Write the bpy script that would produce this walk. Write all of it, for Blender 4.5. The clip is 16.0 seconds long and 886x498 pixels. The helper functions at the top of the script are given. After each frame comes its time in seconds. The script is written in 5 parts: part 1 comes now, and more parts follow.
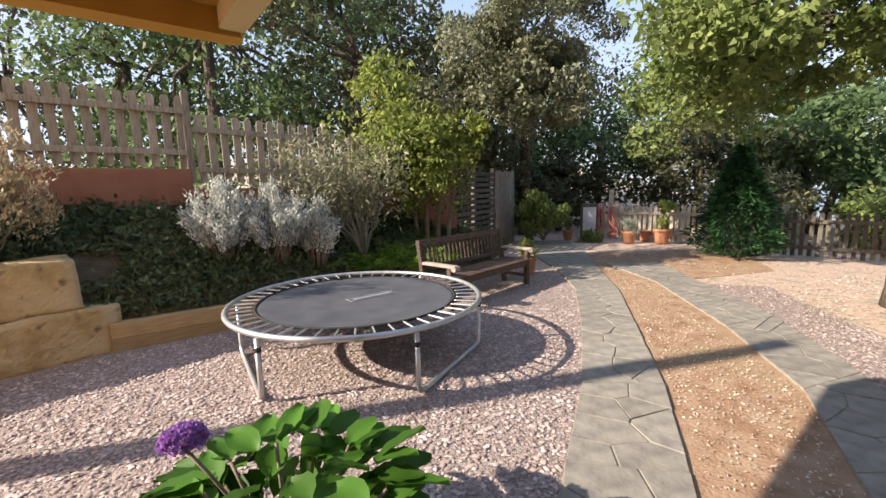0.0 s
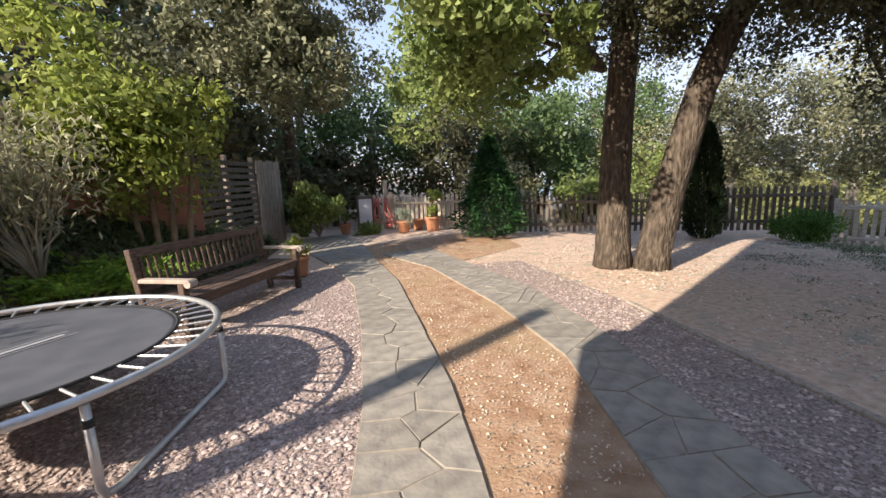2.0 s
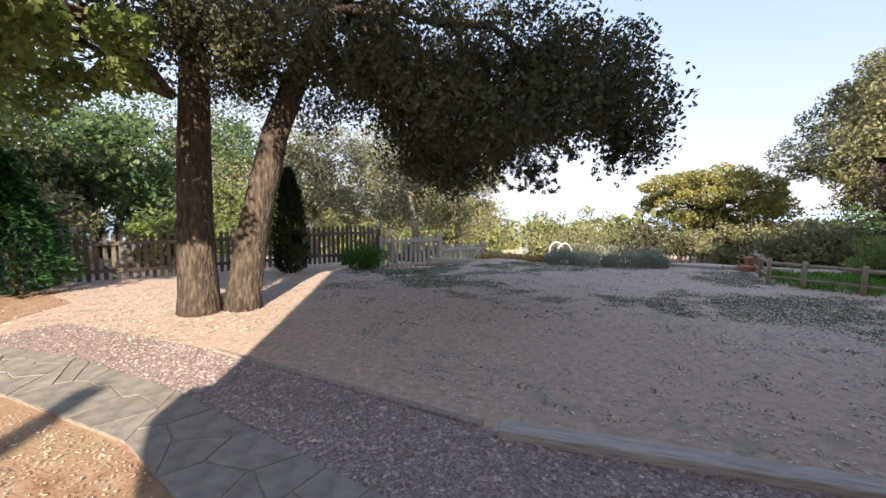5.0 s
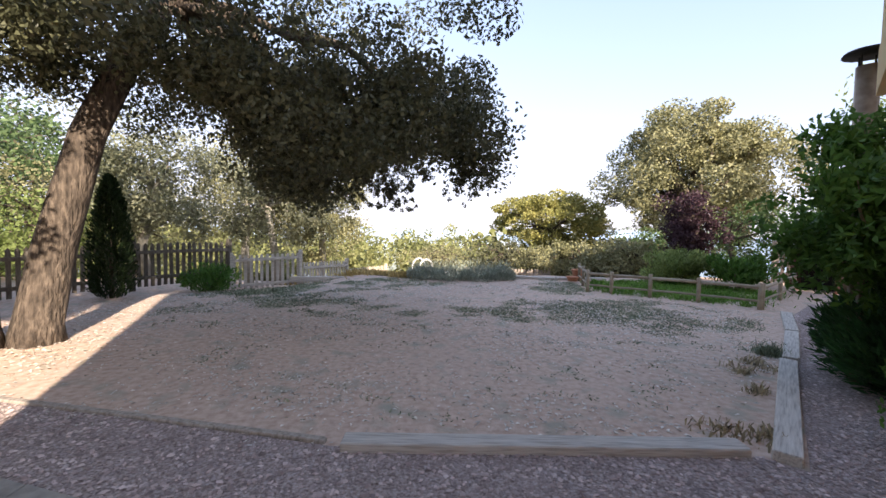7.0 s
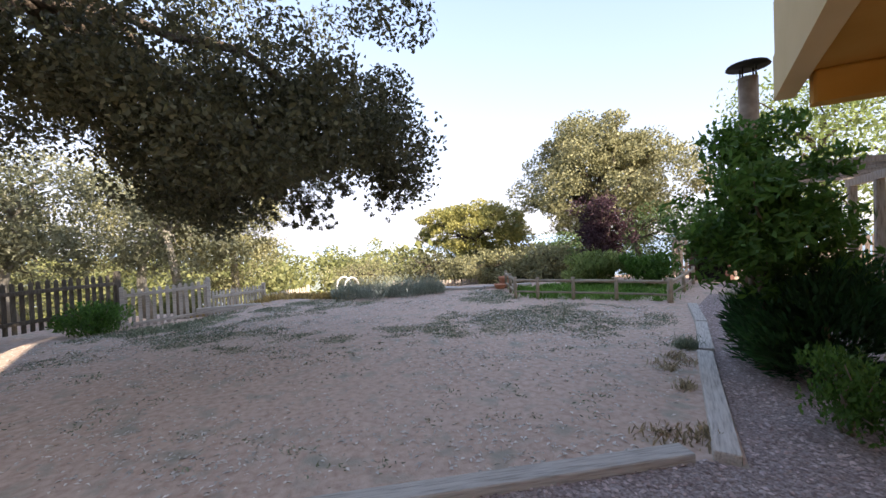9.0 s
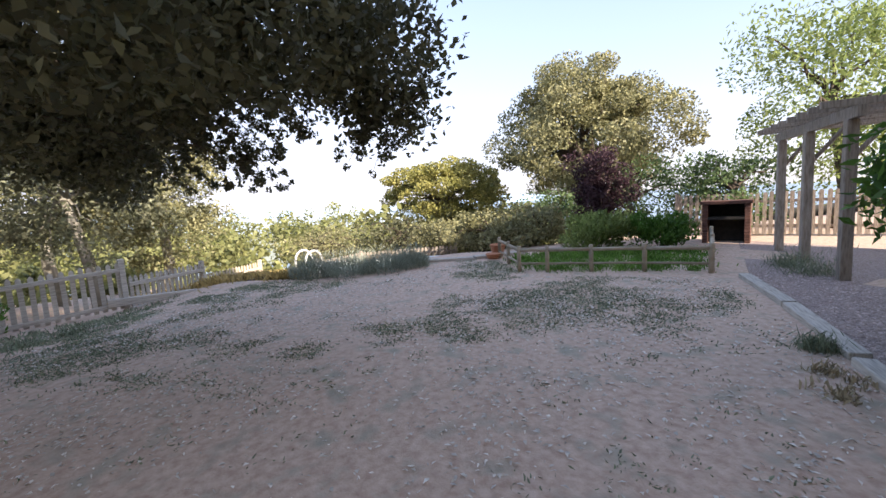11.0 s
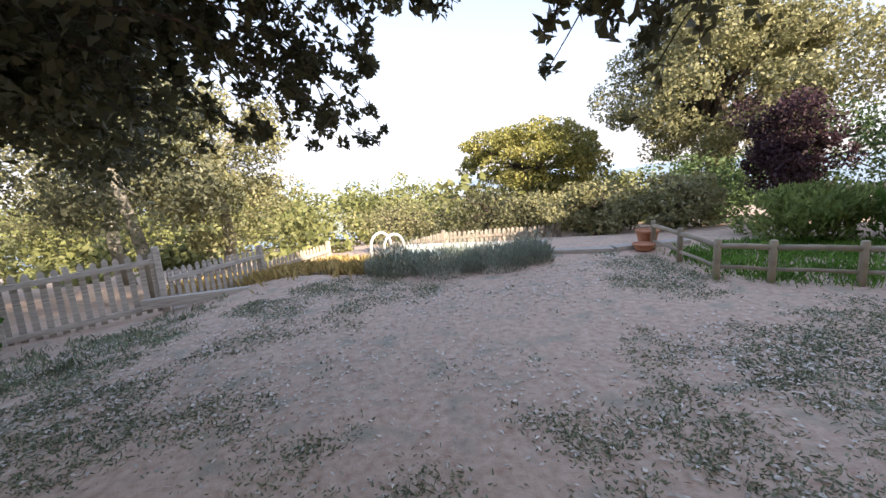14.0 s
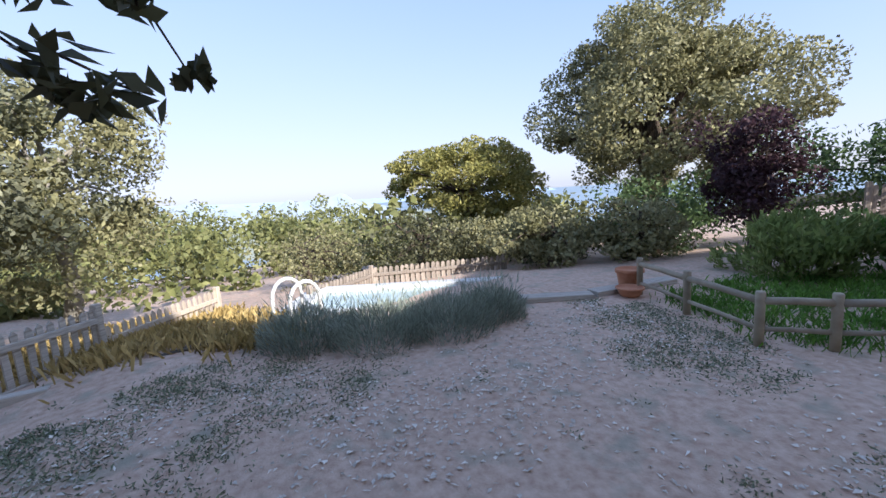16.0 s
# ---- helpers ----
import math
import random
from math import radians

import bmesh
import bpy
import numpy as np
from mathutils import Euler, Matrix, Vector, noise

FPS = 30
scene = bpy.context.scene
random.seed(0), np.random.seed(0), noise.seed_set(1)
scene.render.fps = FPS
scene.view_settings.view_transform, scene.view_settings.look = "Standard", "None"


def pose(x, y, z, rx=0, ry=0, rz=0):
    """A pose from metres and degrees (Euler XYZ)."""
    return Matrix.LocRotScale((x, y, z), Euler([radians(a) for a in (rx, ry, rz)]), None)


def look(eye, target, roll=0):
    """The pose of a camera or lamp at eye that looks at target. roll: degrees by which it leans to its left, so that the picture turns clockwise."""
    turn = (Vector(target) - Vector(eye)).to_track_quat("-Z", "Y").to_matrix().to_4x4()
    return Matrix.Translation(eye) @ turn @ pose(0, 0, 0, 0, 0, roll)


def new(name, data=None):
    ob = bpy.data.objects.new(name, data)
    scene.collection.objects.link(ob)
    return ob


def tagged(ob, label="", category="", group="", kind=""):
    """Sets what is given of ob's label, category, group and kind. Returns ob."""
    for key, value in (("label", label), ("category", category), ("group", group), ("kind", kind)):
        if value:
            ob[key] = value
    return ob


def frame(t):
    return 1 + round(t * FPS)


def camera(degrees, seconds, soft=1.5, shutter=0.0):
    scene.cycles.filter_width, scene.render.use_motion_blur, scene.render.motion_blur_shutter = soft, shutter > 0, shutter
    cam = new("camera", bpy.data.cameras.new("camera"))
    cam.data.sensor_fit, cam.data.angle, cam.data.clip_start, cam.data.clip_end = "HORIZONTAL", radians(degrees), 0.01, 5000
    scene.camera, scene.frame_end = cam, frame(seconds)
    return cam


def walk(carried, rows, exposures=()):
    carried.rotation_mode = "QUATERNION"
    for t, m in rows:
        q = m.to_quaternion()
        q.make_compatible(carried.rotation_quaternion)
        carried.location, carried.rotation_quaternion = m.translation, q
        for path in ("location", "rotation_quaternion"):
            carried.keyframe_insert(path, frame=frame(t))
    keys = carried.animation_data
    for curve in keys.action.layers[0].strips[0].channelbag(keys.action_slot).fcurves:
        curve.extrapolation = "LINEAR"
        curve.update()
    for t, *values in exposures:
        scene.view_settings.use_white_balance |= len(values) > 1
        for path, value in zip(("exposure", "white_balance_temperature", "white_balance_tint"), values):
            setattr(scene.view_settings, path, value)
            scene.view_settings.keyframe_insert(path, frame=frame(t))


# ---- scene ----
cam = camera(93.8, 16.0)
PATH = [
    (0, (0.089, 0.087, 1.633), (0.097, 2.066, 1.347), -1.3),
    (0.5, (0.109, 0.258, 1.643), (0.369, 2.221, 1.361), -1.9),
    (1, (0.207, 0.443, 1.617), (0.644, 2.374, 1.33), -2.1),
    (1.5, (0.372, 0.62, 1.565), (0.958, 2.508, 1.26), -2.1),
    (2, (0.469, 0.809, 1.492), (1.443, 2.524, 1.157), -2.4),
    (2.5, (0.522, 0.937, 1.478), (1.852, 2.392, 1.138), -1.0),
    (3, (0.593, 0.92, 1.498), (2.15, 2.143, 1.215), -0.7),
    (3.5, (0.629, 0.873, 1.497), (2.359, 1.848, 1.256), -0.5),
    (4, (0.694, 0.848, 1.486), (2.547, 1.568, 1.262), -0.2),
    (4.2, (0.708, 0.835, 1.49), (2.597, 1.457, 1.281), 0.2),
    (4.5, (0.726, 0.786, 1.488), (2.653, 1.281, 1.28), 0.3),
    (4.7, (0.75, 0.771, 1.487), (2.695, 1.186, 1.281), 0.3),
    (6.8, (0.581, 0.592, 1.507), (2.562, 0.335, 1.416), 0.2),
    (7, (0.623, 0.562, 1.484), (2.595, 0.247, 1.381), 0.9),
    (7.5, (0.63, 0.509, 1.496), (2.579, 0.073, 1.405), 0.5),
    (8, (0.648, 0.467, 1.499), (2.574, -0.068, 1.422), -0.1),
    (8.5, (0.707, 0.436, 1.52), (2.611, -0.174, 1.458), -0.9),
    (9, (0.926, 0.503, 1.53), (2.813, -0.158, 1.48), -2.4),
    (9.2, (1.033, 0.524, 1.533), (2.884, -0.231, 1.473), -1.1),
    (11.3, (3.334, 0.297, 1.58), (5.129, -0.548, 1.318), -3.2),
    (11.5, (3.498, 0.261, 1.595), (5.3, -0.558, 1.311), -0.8),
    (12, (3.92, 0.218, 1.555), (5.768, -0.497, 1.283), -3.3),
    (12.5, (4.387, 0.2, 1.561), (6.245, -0.472, 1.248), -3.1),
    (13, (4.931, 0.218, 1.546), (6.857, -0.197, 1.206), -1.5),
    (13.5, (5.433, 0.284, 1.558), (7.34, -0.171, 1.161), -5.4),
    (14, (5.935, 0.276, 1.581), (7.827, -0.264, 1.219), -4.0),
    (14.5, (6.469, 0.266, 1.559), (8.374, -0.268, 1.261), -2.8),
    (15, (6.974, 0.152, 1.576), (8.847, -0.498, 1.316), -3.3),
    (15.5, (7.461, -0.046, 1.637), (9.3, -0.768, 1.327), -2.6),
    (16, (7.907, -0.242, 1.632), (9.678, -1.126, 1.348), -3.7),
]
walk(cam, [(t, look(eye, target, roll)) for t, eye, target, roll in PATH], exposures=[(0, 1.72, 6600, 11), (2, 1.7, 6600, 11), (4, 1.68, 6700, 12), (7, 2.05, 6700, 15), (9, 2.1, 6700, 15), (12, 1.98, 6600, 14), (14, 2.08, 6900, 14), (15, 1.95, 6800, 14), (16, 1.55, 5800, 13)])

# ---- light ----
SUN_AZ, SUN_EL = (-0.965, -0.26), 29.0
world = bpy.data.worlds.new("sky")
scene.world = world
world.use_nodes = True
wn = world.node_tree
sky = wn.nodes.new("ShaderNodeTexSky")
sky.sky_type = "NISHITA"
sky.sun_disc = False
sky.sun_elevation = radians(SUN_EL)
sky.sun_rotation = math.atan2(SUN_AZ[0], SUN_AZ[1])
sky.air_density, sky.dust_density, sky.ozone_density = 1.0, 0.7, 1.4
back = wn.nodes["Background"]
back.inputs["Strength"].default_value = 0.15
# sky radiance is compressed: the glow along the horizon is held back against the zenith
compress_sum = wn.nodes.new("ShaderNodeVectorMath")
compress_sum.operation = "ADD"
compress_sum.inputs[1].default_value = (2.0, 2.0, 2.0)
compress_div = wn.nodes.new("ShaderNodeVectorMath")
compress_div.operation = "DIVIDE"
compress_mul = wn.nodes.new("ShaderNodeVectorMath")
compress_mul.operation = "MULTIPLY"
compress_mul.inputs[1].default_value = (2.9, 2.98, 3.55)
wn.links.new(sky.outputs[0], compress_sum.inputs[0])
wn.links.new(sky.outputs[0], compress_div.inputs[0])
wn.links.new(compress_sum.outputs[0], compress_div.inputs[1])
wn.links.new(compress_div.outputs[0], compress_mul.inputs[0])
wn.links.new(compress_mul.outputs[0], back.inputs[0])
sun_data = bpy.data.lights.new("sun", "SUN")
sun_data.energy, sun_data.angle, sun_data.color = 2.9, radians(0.6), (1.0, 0.9, 0.76)
sun = new("sun", sun_data)
sun.matrix_world = look((SUN_AZ[0] * 30, SUN_AZ[1] * 30, 30 * math.tan(radians(SUN_EL)) * 1.0), (0, 0, 0))


# ---- materials ----
def material(name, stops, scale=8.0, rough=0.85, bump=0.3, bscale=40.0, detail=6.0, stretch=(1, 1, 1), translucent=0.0, island=0.0, metal=0.0, patch=None, bdist=0.01, spec=0.3):
    """Noise between colour stops, fine relief, optional second larger patches, leaf light-through and per-piece variation."""
    m = bpy.data.materials.new(name)
    m.use_nodes = True
    t = m.node_tree
    n, l = t.nodes, t.links
    b = n["Principled BSDF"]
    co = n.new("ShaderNodeTexCoord")
    mp = n.new("ShaderNodeMapping")
    mp.inputs["Scale"].default_value = stretch
    l.new(co.outputs["Object"], mp.inputs[0])
    tx = n.new("ShaderNodeTexNoise")
    tx.inputs["Scale"].default_value, tx.inputs["Detail"].default_value = scale, detail
    l.new(mp.outputs[0], tx.inputs["Vector"])
    rp = n.new("ShaderNodeValToRGB")
    el = rp.color_ramp.elements
    lo, hi = 0.3, 0.7
    for i, c in enumerate(stops):
        p = lo + (hi - lo) * i / max(1, len(stops) - 1)
        e = el[i] if i < 2 else el.new(p)
        e.position, e.color = p, (*c, 1)
    l.new(tx.outputs["Fac"], rp.inputs[0])
    col = rp.outputs[0]
    if patch:
        t2 = n.new("ShaderNodeTexNoise")
        t2.inputs["Scale"].default_value, t2.inputs["Detail"].default_value = patch[0], 4
        l.new(co.outputs["Object"], t2.inputs["Vector"])
        r2 = n.new("ShaderNodeMapRange")
        r2.inputs["From Min"].default_value, r2.inputs["From Max"].default_value = patch[2], patch[3]
        l.new(t2.outputs["Fac"], r2.inputs[0])
        mx = n.new("ShaderNodeMixRGB")
        mx.inputs[2].default_value = (*patch[1], 1)
        l.new(r2.outputs[0], mx.inputs[0])
        l.new(col, mx.inputs[1])
        col = mx.outputs[0]
    if island:
        g = n.new("ShaderNodeNewGeometry")
        oi = n.new("ShaderNodeObjectInfo")
        ad = n.new("ShaderNodeMath")
        l.new(g.outputs["Random Per Island"], ad.inputs[0])
        l.new(oi.outputs["Random"], ad.inputs[1])
        fr = n.new("ShaderNodeMath")
        fr.operation = "FRACT"
        l.new(ad.outputs[0], fr.inputs[0])
        mr = n.new("ShaderNodeMapRange")
        mr.inputs["To Min"].default_value, mr.inputs["To Max"].default_value = 1 - island, 1 + island
        l.new(fr.outputs[0], mr.inputs[0])
        hs = n.new("ShaderNodeHueSaturation")
        l.new(mr.outputs[0], hs.inputs["Value"])
        l.new(col, hs.inputs["Color"])
        col = hs.outputs[0]
    l.new(col, b.inputs["Base Color"])
    b.inputs["Roughness"].default_value, b.inputs["Metallic"].default_value = rough, metal
    b.inputs["Specular IOR Level"].default_value = spec
    if bump:
        tb = n.new("ShaderNodeTexNoise")
        tb.inputs["Scale"].default_value, tb.inputs["Detail"].default_value = bscale, 8
        l.new(mp.outputs[0], tb.inputs["Vector"])
        bp = n.new("ShaderNodeBump")
        bp.inputs["Strength"].default_value, bp.inputs["Distance"].default_value = bump, bdist
        l.new(tb.outputs["Fac"], bp.inputs["Height"])
        l.new(bp.outputs[0], b.inputs["Normal"])
    if translucent:
        tr = n.new("ShaderNodeBsdfTranslucent")
        l.new(col, tr.inputs["Color"])
        ms = n.new("ShaderNodeMixShader")
        ms.inputs[0].default_value = translucent
        l.new(b.outputs[0], ms.inputs[1])
        l.new(tr.outputs[0], ms.inputs[2])
        l.new(ms.outputs[0], n["Material Output"].inputs[0])
    return m


def leafy(name, a, b, island=0.35, tr=0.3, rough=0.55):
    return material(name, [a, b], scale=1.3, rough=rough, bump=0, translucent=tr, island=island)


M_DIRT = material("dry_earth", [(0.45, 0.305, 0.225), (0.56, 0.41, 0.315), (0.65, 0.5, 0.395)], scale=14, detail=10, bump=0.5, bscale=60, patch=(3.2, (0.36, 0.33, 0.255), 0.53, 0.72), bdist=0.01)
M_GRAVELBED = material("gravel_bed", [(0.18, 0.13, 0.11), (0.36, 0.28, 0.25), (0.55, 0.46, 0.42)], scale=55, bump=1.0, bscale=60, bdist=0.02)
M_PEBBLE = material("pebble", [(0.36, 0.26, 0.23), (0.56, 0.46, 0.42)], scale=6, bump=0, island=0.45, rough=0.8)
M_ORANGE = material("ochre_earth", [(0.29, 0.165, 0.095), (0.39, 0.245, 0.155), (0.46, 0.32, 0.22)], scale=5, bump=0.7, bscale=45, bdist=0.015, patch=(1.2, (0.4, 0.28, 0.17), 0.5, 0.7))
M_CHIP = material("wood_chip", [(0.44, 0.34, 0.24), (0.66, 0.56, 0.45)], scale=20, bump=0, island=0.4)
M_PALELEAF = material("bleached_leaf", [(0.5, 0.44, 0.37), (0.82, 0.77, 0.69)], scale=20, bump=0, island=0.25)
M_SLATE = material("slate", [(0.2, 0.18, 0.16), (0.3, 0.27, 0.23), (0.38, 0.335, 0.28)], scale=7, bump=0.5, bscale=35, island=0.12, rough=0.6, bdist=0.008)
M_MORTAR = material("mortar", [(0.27, 0.22, 0.17), (0.42, 0.36, 0.29)], scale=20, bump=0.5)
M_PLANK = material("grey_timber", [(0.34, 0.305, 0.26), (0.51, 0.465, 0.405), (0.61, 0.565, 0.5)], scale=5, stretch=(1, 12, 12), bump=0.5, bscale=14, island=0.12)
M_FENCE = material("weathered_fence_wood", [(0.2, 0.165, 0.13), (0.33, 0.28, 0.23), (0.4, 0.35, 0.3)], scale=6, stretch=(6, 6, 1), bump=0.5, bscale=14, island=0.2)
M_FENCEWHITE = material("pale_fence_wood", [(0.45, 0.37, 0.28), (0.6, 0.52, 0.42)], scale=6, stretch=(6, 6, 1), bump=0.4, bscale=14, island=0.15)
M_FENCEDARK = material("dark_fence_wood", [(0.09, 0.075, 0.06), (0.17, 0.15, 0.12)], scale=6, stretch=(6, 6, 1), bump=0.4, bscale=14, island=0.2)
M_RAIL = material("round_rail_wood", [(0.3, 0.25, 0.18), (0.44, 0.38, 0.29)], scale=6, bump=0.4, bscale=20, island=0.15)
M_BENCH = material("bench_wood", [(0.06, 0.04, 0.032), (0.11, 0.072, 0.056), (0.16, 0.115, 0.09)], scale=8, stretch=(1, 6, 6), bump=0.4, bscale=20, island=0.15, rough=0.65)
M_BENCHPALE = material("worn_arm_wood", [(0.34, 0.27, 0.22), (0.46, 0.39, 0.33)], scale=10, bump=0.4)
M_BEAM = material("new_timber", [(0.36, 0.24, 0.12), (0.5, 0.36, 0.2)], scale=6, stretch=(1, 8, 8), bump=0.4, bscale=14, island=0.15)
M_STONE = material("sandstone", [(0.38, 0.26, 0.12), (0.55, 0.41, 0.22), (0.62, 0.5, 0.32)], scale=3.5, bump=0.9, bscale=16, bdist=0.04, patch=(9, (0.2, 0.15, 0.08), 0.62, 0.75))
M_WALL = material("terracotta_render", [(0.26, 0.11, 0.075), (0.34, 0.16, 0.11)], scale=3, bump=0.3)
M_BANK = material("bank_soil", [(0.06, 0.05, 0.03), (0.15, 0.11, 0.07)], scale=6, bump=1.0, bscale=20, bdist=0.05)
M_STEEL = material("galvanised_steel", [(0.5, 0.5, 0.5), (0.66, 0.66, 0.65)], scale=12, rough=0.42, bump=0.05, metal=0.75)
M_MAT = material("jump_mat", [(0.075, 0.078, 0.09), (0.115, 0.118, 0.13)], scale=4, rough=0.6, bump=0.2, bscale=300, bdist=0.002)
M_MARK = material("faded_print", [(0.3, 0.3, 0.31), (0.36, 0.36, 0.37)], scale=15, bump=0)
M_BLACK = material("black_rubber", [(0.02, 0.02, 0.02), (0.05, 0.05, 0.05)], scale=20, bump=0.1)
M_BARK = material("oak_bark", [(0.04, 0.031, 0.024), (0.095, 0.073, 0.055), (0.18, 0.14, 0.105)], scale=11, stretch=(2, 2, 0.6), bump=1.0, bscale=14, bdist=0.06)
M_TWIG = material("twig", [(0.17, 0.13, 0.09), (0.3, 0.24, 0.18)], scale=8, bump=0.4)
M_PALETRUNK = material("pale_bark", [(0.24, 0.22, 0.18), (0.4, 0.37, 0.31)], scale=6, bump=0.6)
M_POT = material("terracotta_pot", [(0.42, 0.18, 0.1), (0.55, 0.27, 0.16)], scale=7, bump=0.2, rough=0.8)
M_SOIL = material("potting_soil", [(0.04, 0.03, 0.02), (0.08, 0.06, 0.04)], scale=30, bump=0.6)
M_YELLOW = material("ochre_render", [(0.55, 0.29, 0.05), (0.64, 0.36, 0.08)], scale=3, bump=0.15, bscale=60)
M_CREAM = material("cream_render", [(0.66, 0.5, 0.24), (0.73, 0.57, 0.3)], scale=2, bump=0.15, bscale=60)
M_WHITE = material("white_enamel", [(0.62, 0.62, 0.6), (0.72, 0.72, 0.7)], scale=5, rough=0.4, bump=0)
M_PANEL = material("pale_lilac_panel", [(0.62, 0.6, 0.64), (0.7, 0.68, 0.72)], scale=5, rough=0.6, bump=0.05)
M_RED = material("red_hose", [(0.62, 0.12, 0.12), (0.78, 0.24, 0.22)], scale=12, rough=0.5, bump=0)
M_BRICK = material("red_brick", [(0.09, 0.045, 0.035), (0.16, 0.08, 0.06)], scale=9, bump=0.5, island=0.2)
M_DARKIN = material("near_black", [(0.02, 0.018, 0.016), (0.04, 0.035, 0.03)], scale=9, bump=0.2)
M_RUST = material("copper_flue", [(0.2, 0.13, 0.08), (0.36, 0.27, 0.18)], scale=9, rough=0.5, bump=0.1, metal=0.6)
M_WATER = material("pool_water", [(0.42, 0.56, 0.55), (0.62, 0.72, 0.7)], scale=2, rough=0.05, bump=0.1, bscale=5, spec=0.5)
M_GLASS = material("dark_window", [(0.03, 0.035, 0.04), (0.05, 0.055, 0.06)], scale=2, rough=0.08, bump=0, spec=0.5)
M_PURPLE = leafy("hydrangea_petal", (0.3, 0.12, 0.44), (0.45, 0.24, 0.58), tr=0.25)
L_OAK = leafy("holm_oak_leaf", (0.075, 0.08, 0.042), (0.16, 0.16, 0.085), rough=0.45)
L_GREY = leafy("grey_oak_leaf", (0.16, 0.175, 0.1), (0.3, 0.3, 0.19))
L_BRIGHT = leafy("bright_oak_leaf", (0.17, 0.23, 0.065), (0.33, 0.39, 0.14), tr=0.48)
L_WOOD = leafy("woodland_leaf", (0.07, 0.125, 0.05), (0.18, 0.25, 0.1), tr=0.38)
L_LIME = leafy("lime_leaf", (0.2, 0.26, 0.05), (0.36, 0.4, 0.11), tr=0.4)
L_CREAM = leafy("pale_variegated_leaf", (0.3, 0.29, 0.17), (0.45, 0.44, 0.3))
L_SILVER = leafy("silver_leaf", (0.55, 0.57, 0.53), (0.75, 0.76, 0.71), tr=0.2, rough=0.8)
L_JUNIPER = leafy("juniper_spray", (0.09, 0.19, 0.025), (0.22, 0.36, 0.05))
L_IVY = leafy("ground_cover_leaf", (0.07, 0.11, 0.05), (0.17, 0.21, 0.11))
L_DRY = leafy("dry_twig_leaf", (0.36, 0.28, 0.16), (0.55, 0.47, 0.32))
L_HEDGE = leafy("laurel_leaf", (0.06, 0.13, 0.025), (0.13, 0.26, 0.05), tr=0.4)
L_CYPRESS = leafy("cypress_spray", (0.018, 0.035, 0.012), (0.04, 0.065, 0.022))
L_THUJA = leafy("thuja_spray", (0.025, 0.07, 0.025), (0.05, 0.13, 0.04))
L_HYD = leafy("hydrangea_leaf", (0.04, 0.11, 0.012), (0.1, 0.24, 0.025), tr=0.35)
L_SUNOAK = leafy("sunlit_oak_leaf", (0.19, 0.19, 0.09), (0.38, 0.36, 0.19))
L_PINE = leafy("pine_needle", (0.25, 0.25, 0.07), (0.42, 0.38, 0.13))
L_PLUM = leafy("plum_leaf", (0.035, 0.018, 0.025), (0.085, 0.045, 0.055))
L_LAV = leafy("lavender_stem", (0.25, 0.29, 0.22), (0.45, 0.49, 0.4))
L_GRASS = leafy("dry_grass_blade", (0.19, 0.23, 0.145), (0.33, 0.36, 0.24))
L_GREEN = leafy("green_grass_blade", (0.09, 0.2, 0.03), (0.2, 0.36, 0.07))
L_GOLD = leafy("golden_grass_blade", (0.42, 0.3, 0.1), (0.55, 0.42, 0.18))
L_HILL = leafy("hillside_leaf", (0.13, 0.15, 0.05), (0.3, 0.3, 0.12))


# ---- mesh tools ----
def mesh_object(name, verts, faces, mat, parent=None, smooth=False):
    me = bpy.data.meshes.new(name)
    me.from_pydata([tuple(v) for v in verts], [], [tuple(f) for f in faces])
    me.materials.append(mat)
    if smooth:
        me.polygons.foreach_set("use_smooth", [True] * len(me.polygons))
    ob = new(name, me)
    ob.parent = parent
    return ob


def quads_object(name, V, mat, parent=None):
    """Many loose four-sided faces from an (n, 4, 3) array."""
    n = len(V)
    me = bpy.data.meshes.new(name)
    me.vertices.add(n * 4)
    me.vertices.foreach_set("co", V.astype(np.float32).ravel())
    me.loops.add(n * 4)
    me.loops.foreach_set("vertex_index", np.arange(n * 4, dtype=np.int32))
    me.polygons.add(n)
    me.polygons.foreach_set("loop_start", np.arange(0, n * 4, 4, dtype=np.int32))
    me.update(calc_edges=True)
    me.validate()
    me.materials.append(mat)
    ob = new(name, me)
    ob.parent = parent
    return ob


def unit(a):
    return a / np.maximum(np.linalg.norm(a, axis=-1, keepdims=True), 1e-9)


def leaf_quads(P, length, width, rng, axis=None, spread=1.0, fold=0.25):
    """Folded diamond leaves at the points P; axis: the way that they grow."""
    n = len(P)
    a = rng.normal(size=(n, 3))
    if axis is not None:
        a = unit(a) * spread + axis
    a = unit(a)
    b = unit(np.cross(a, rng.normal(size=(n, 3))))
    c = np.cross(a, b)
    ln = (length * rng.uniform(0.6, 1.3, n))[:, None]
    wd = (width * rng.uniform(0.6, 1.3, n))[:, None]
    V = np.empty((n, 4, 3))
    V[:, 0] = P - a * ln / 2
    V[:, 1] = P + b * wd / 2 + c * wd * fold - a * ln * 0.06
    V[:, 2] = P + a * ln / 2
    V[:, 3] = P - b * wd / 2 + c * wd * fold - a * ln * 0.06
    return V


def clumps(center, radii, count, rng, inner=0.45, zmin=None):
    c = []
    while len(c) < count:
        d = unit(rng.normal(size=3))
        p = np.array(center) + d * np.array(radii) * rng.uniform(inner, 1.0)
        if zmin is None or p[2] > zmin:
            c.append(p)
    return np.array(c)


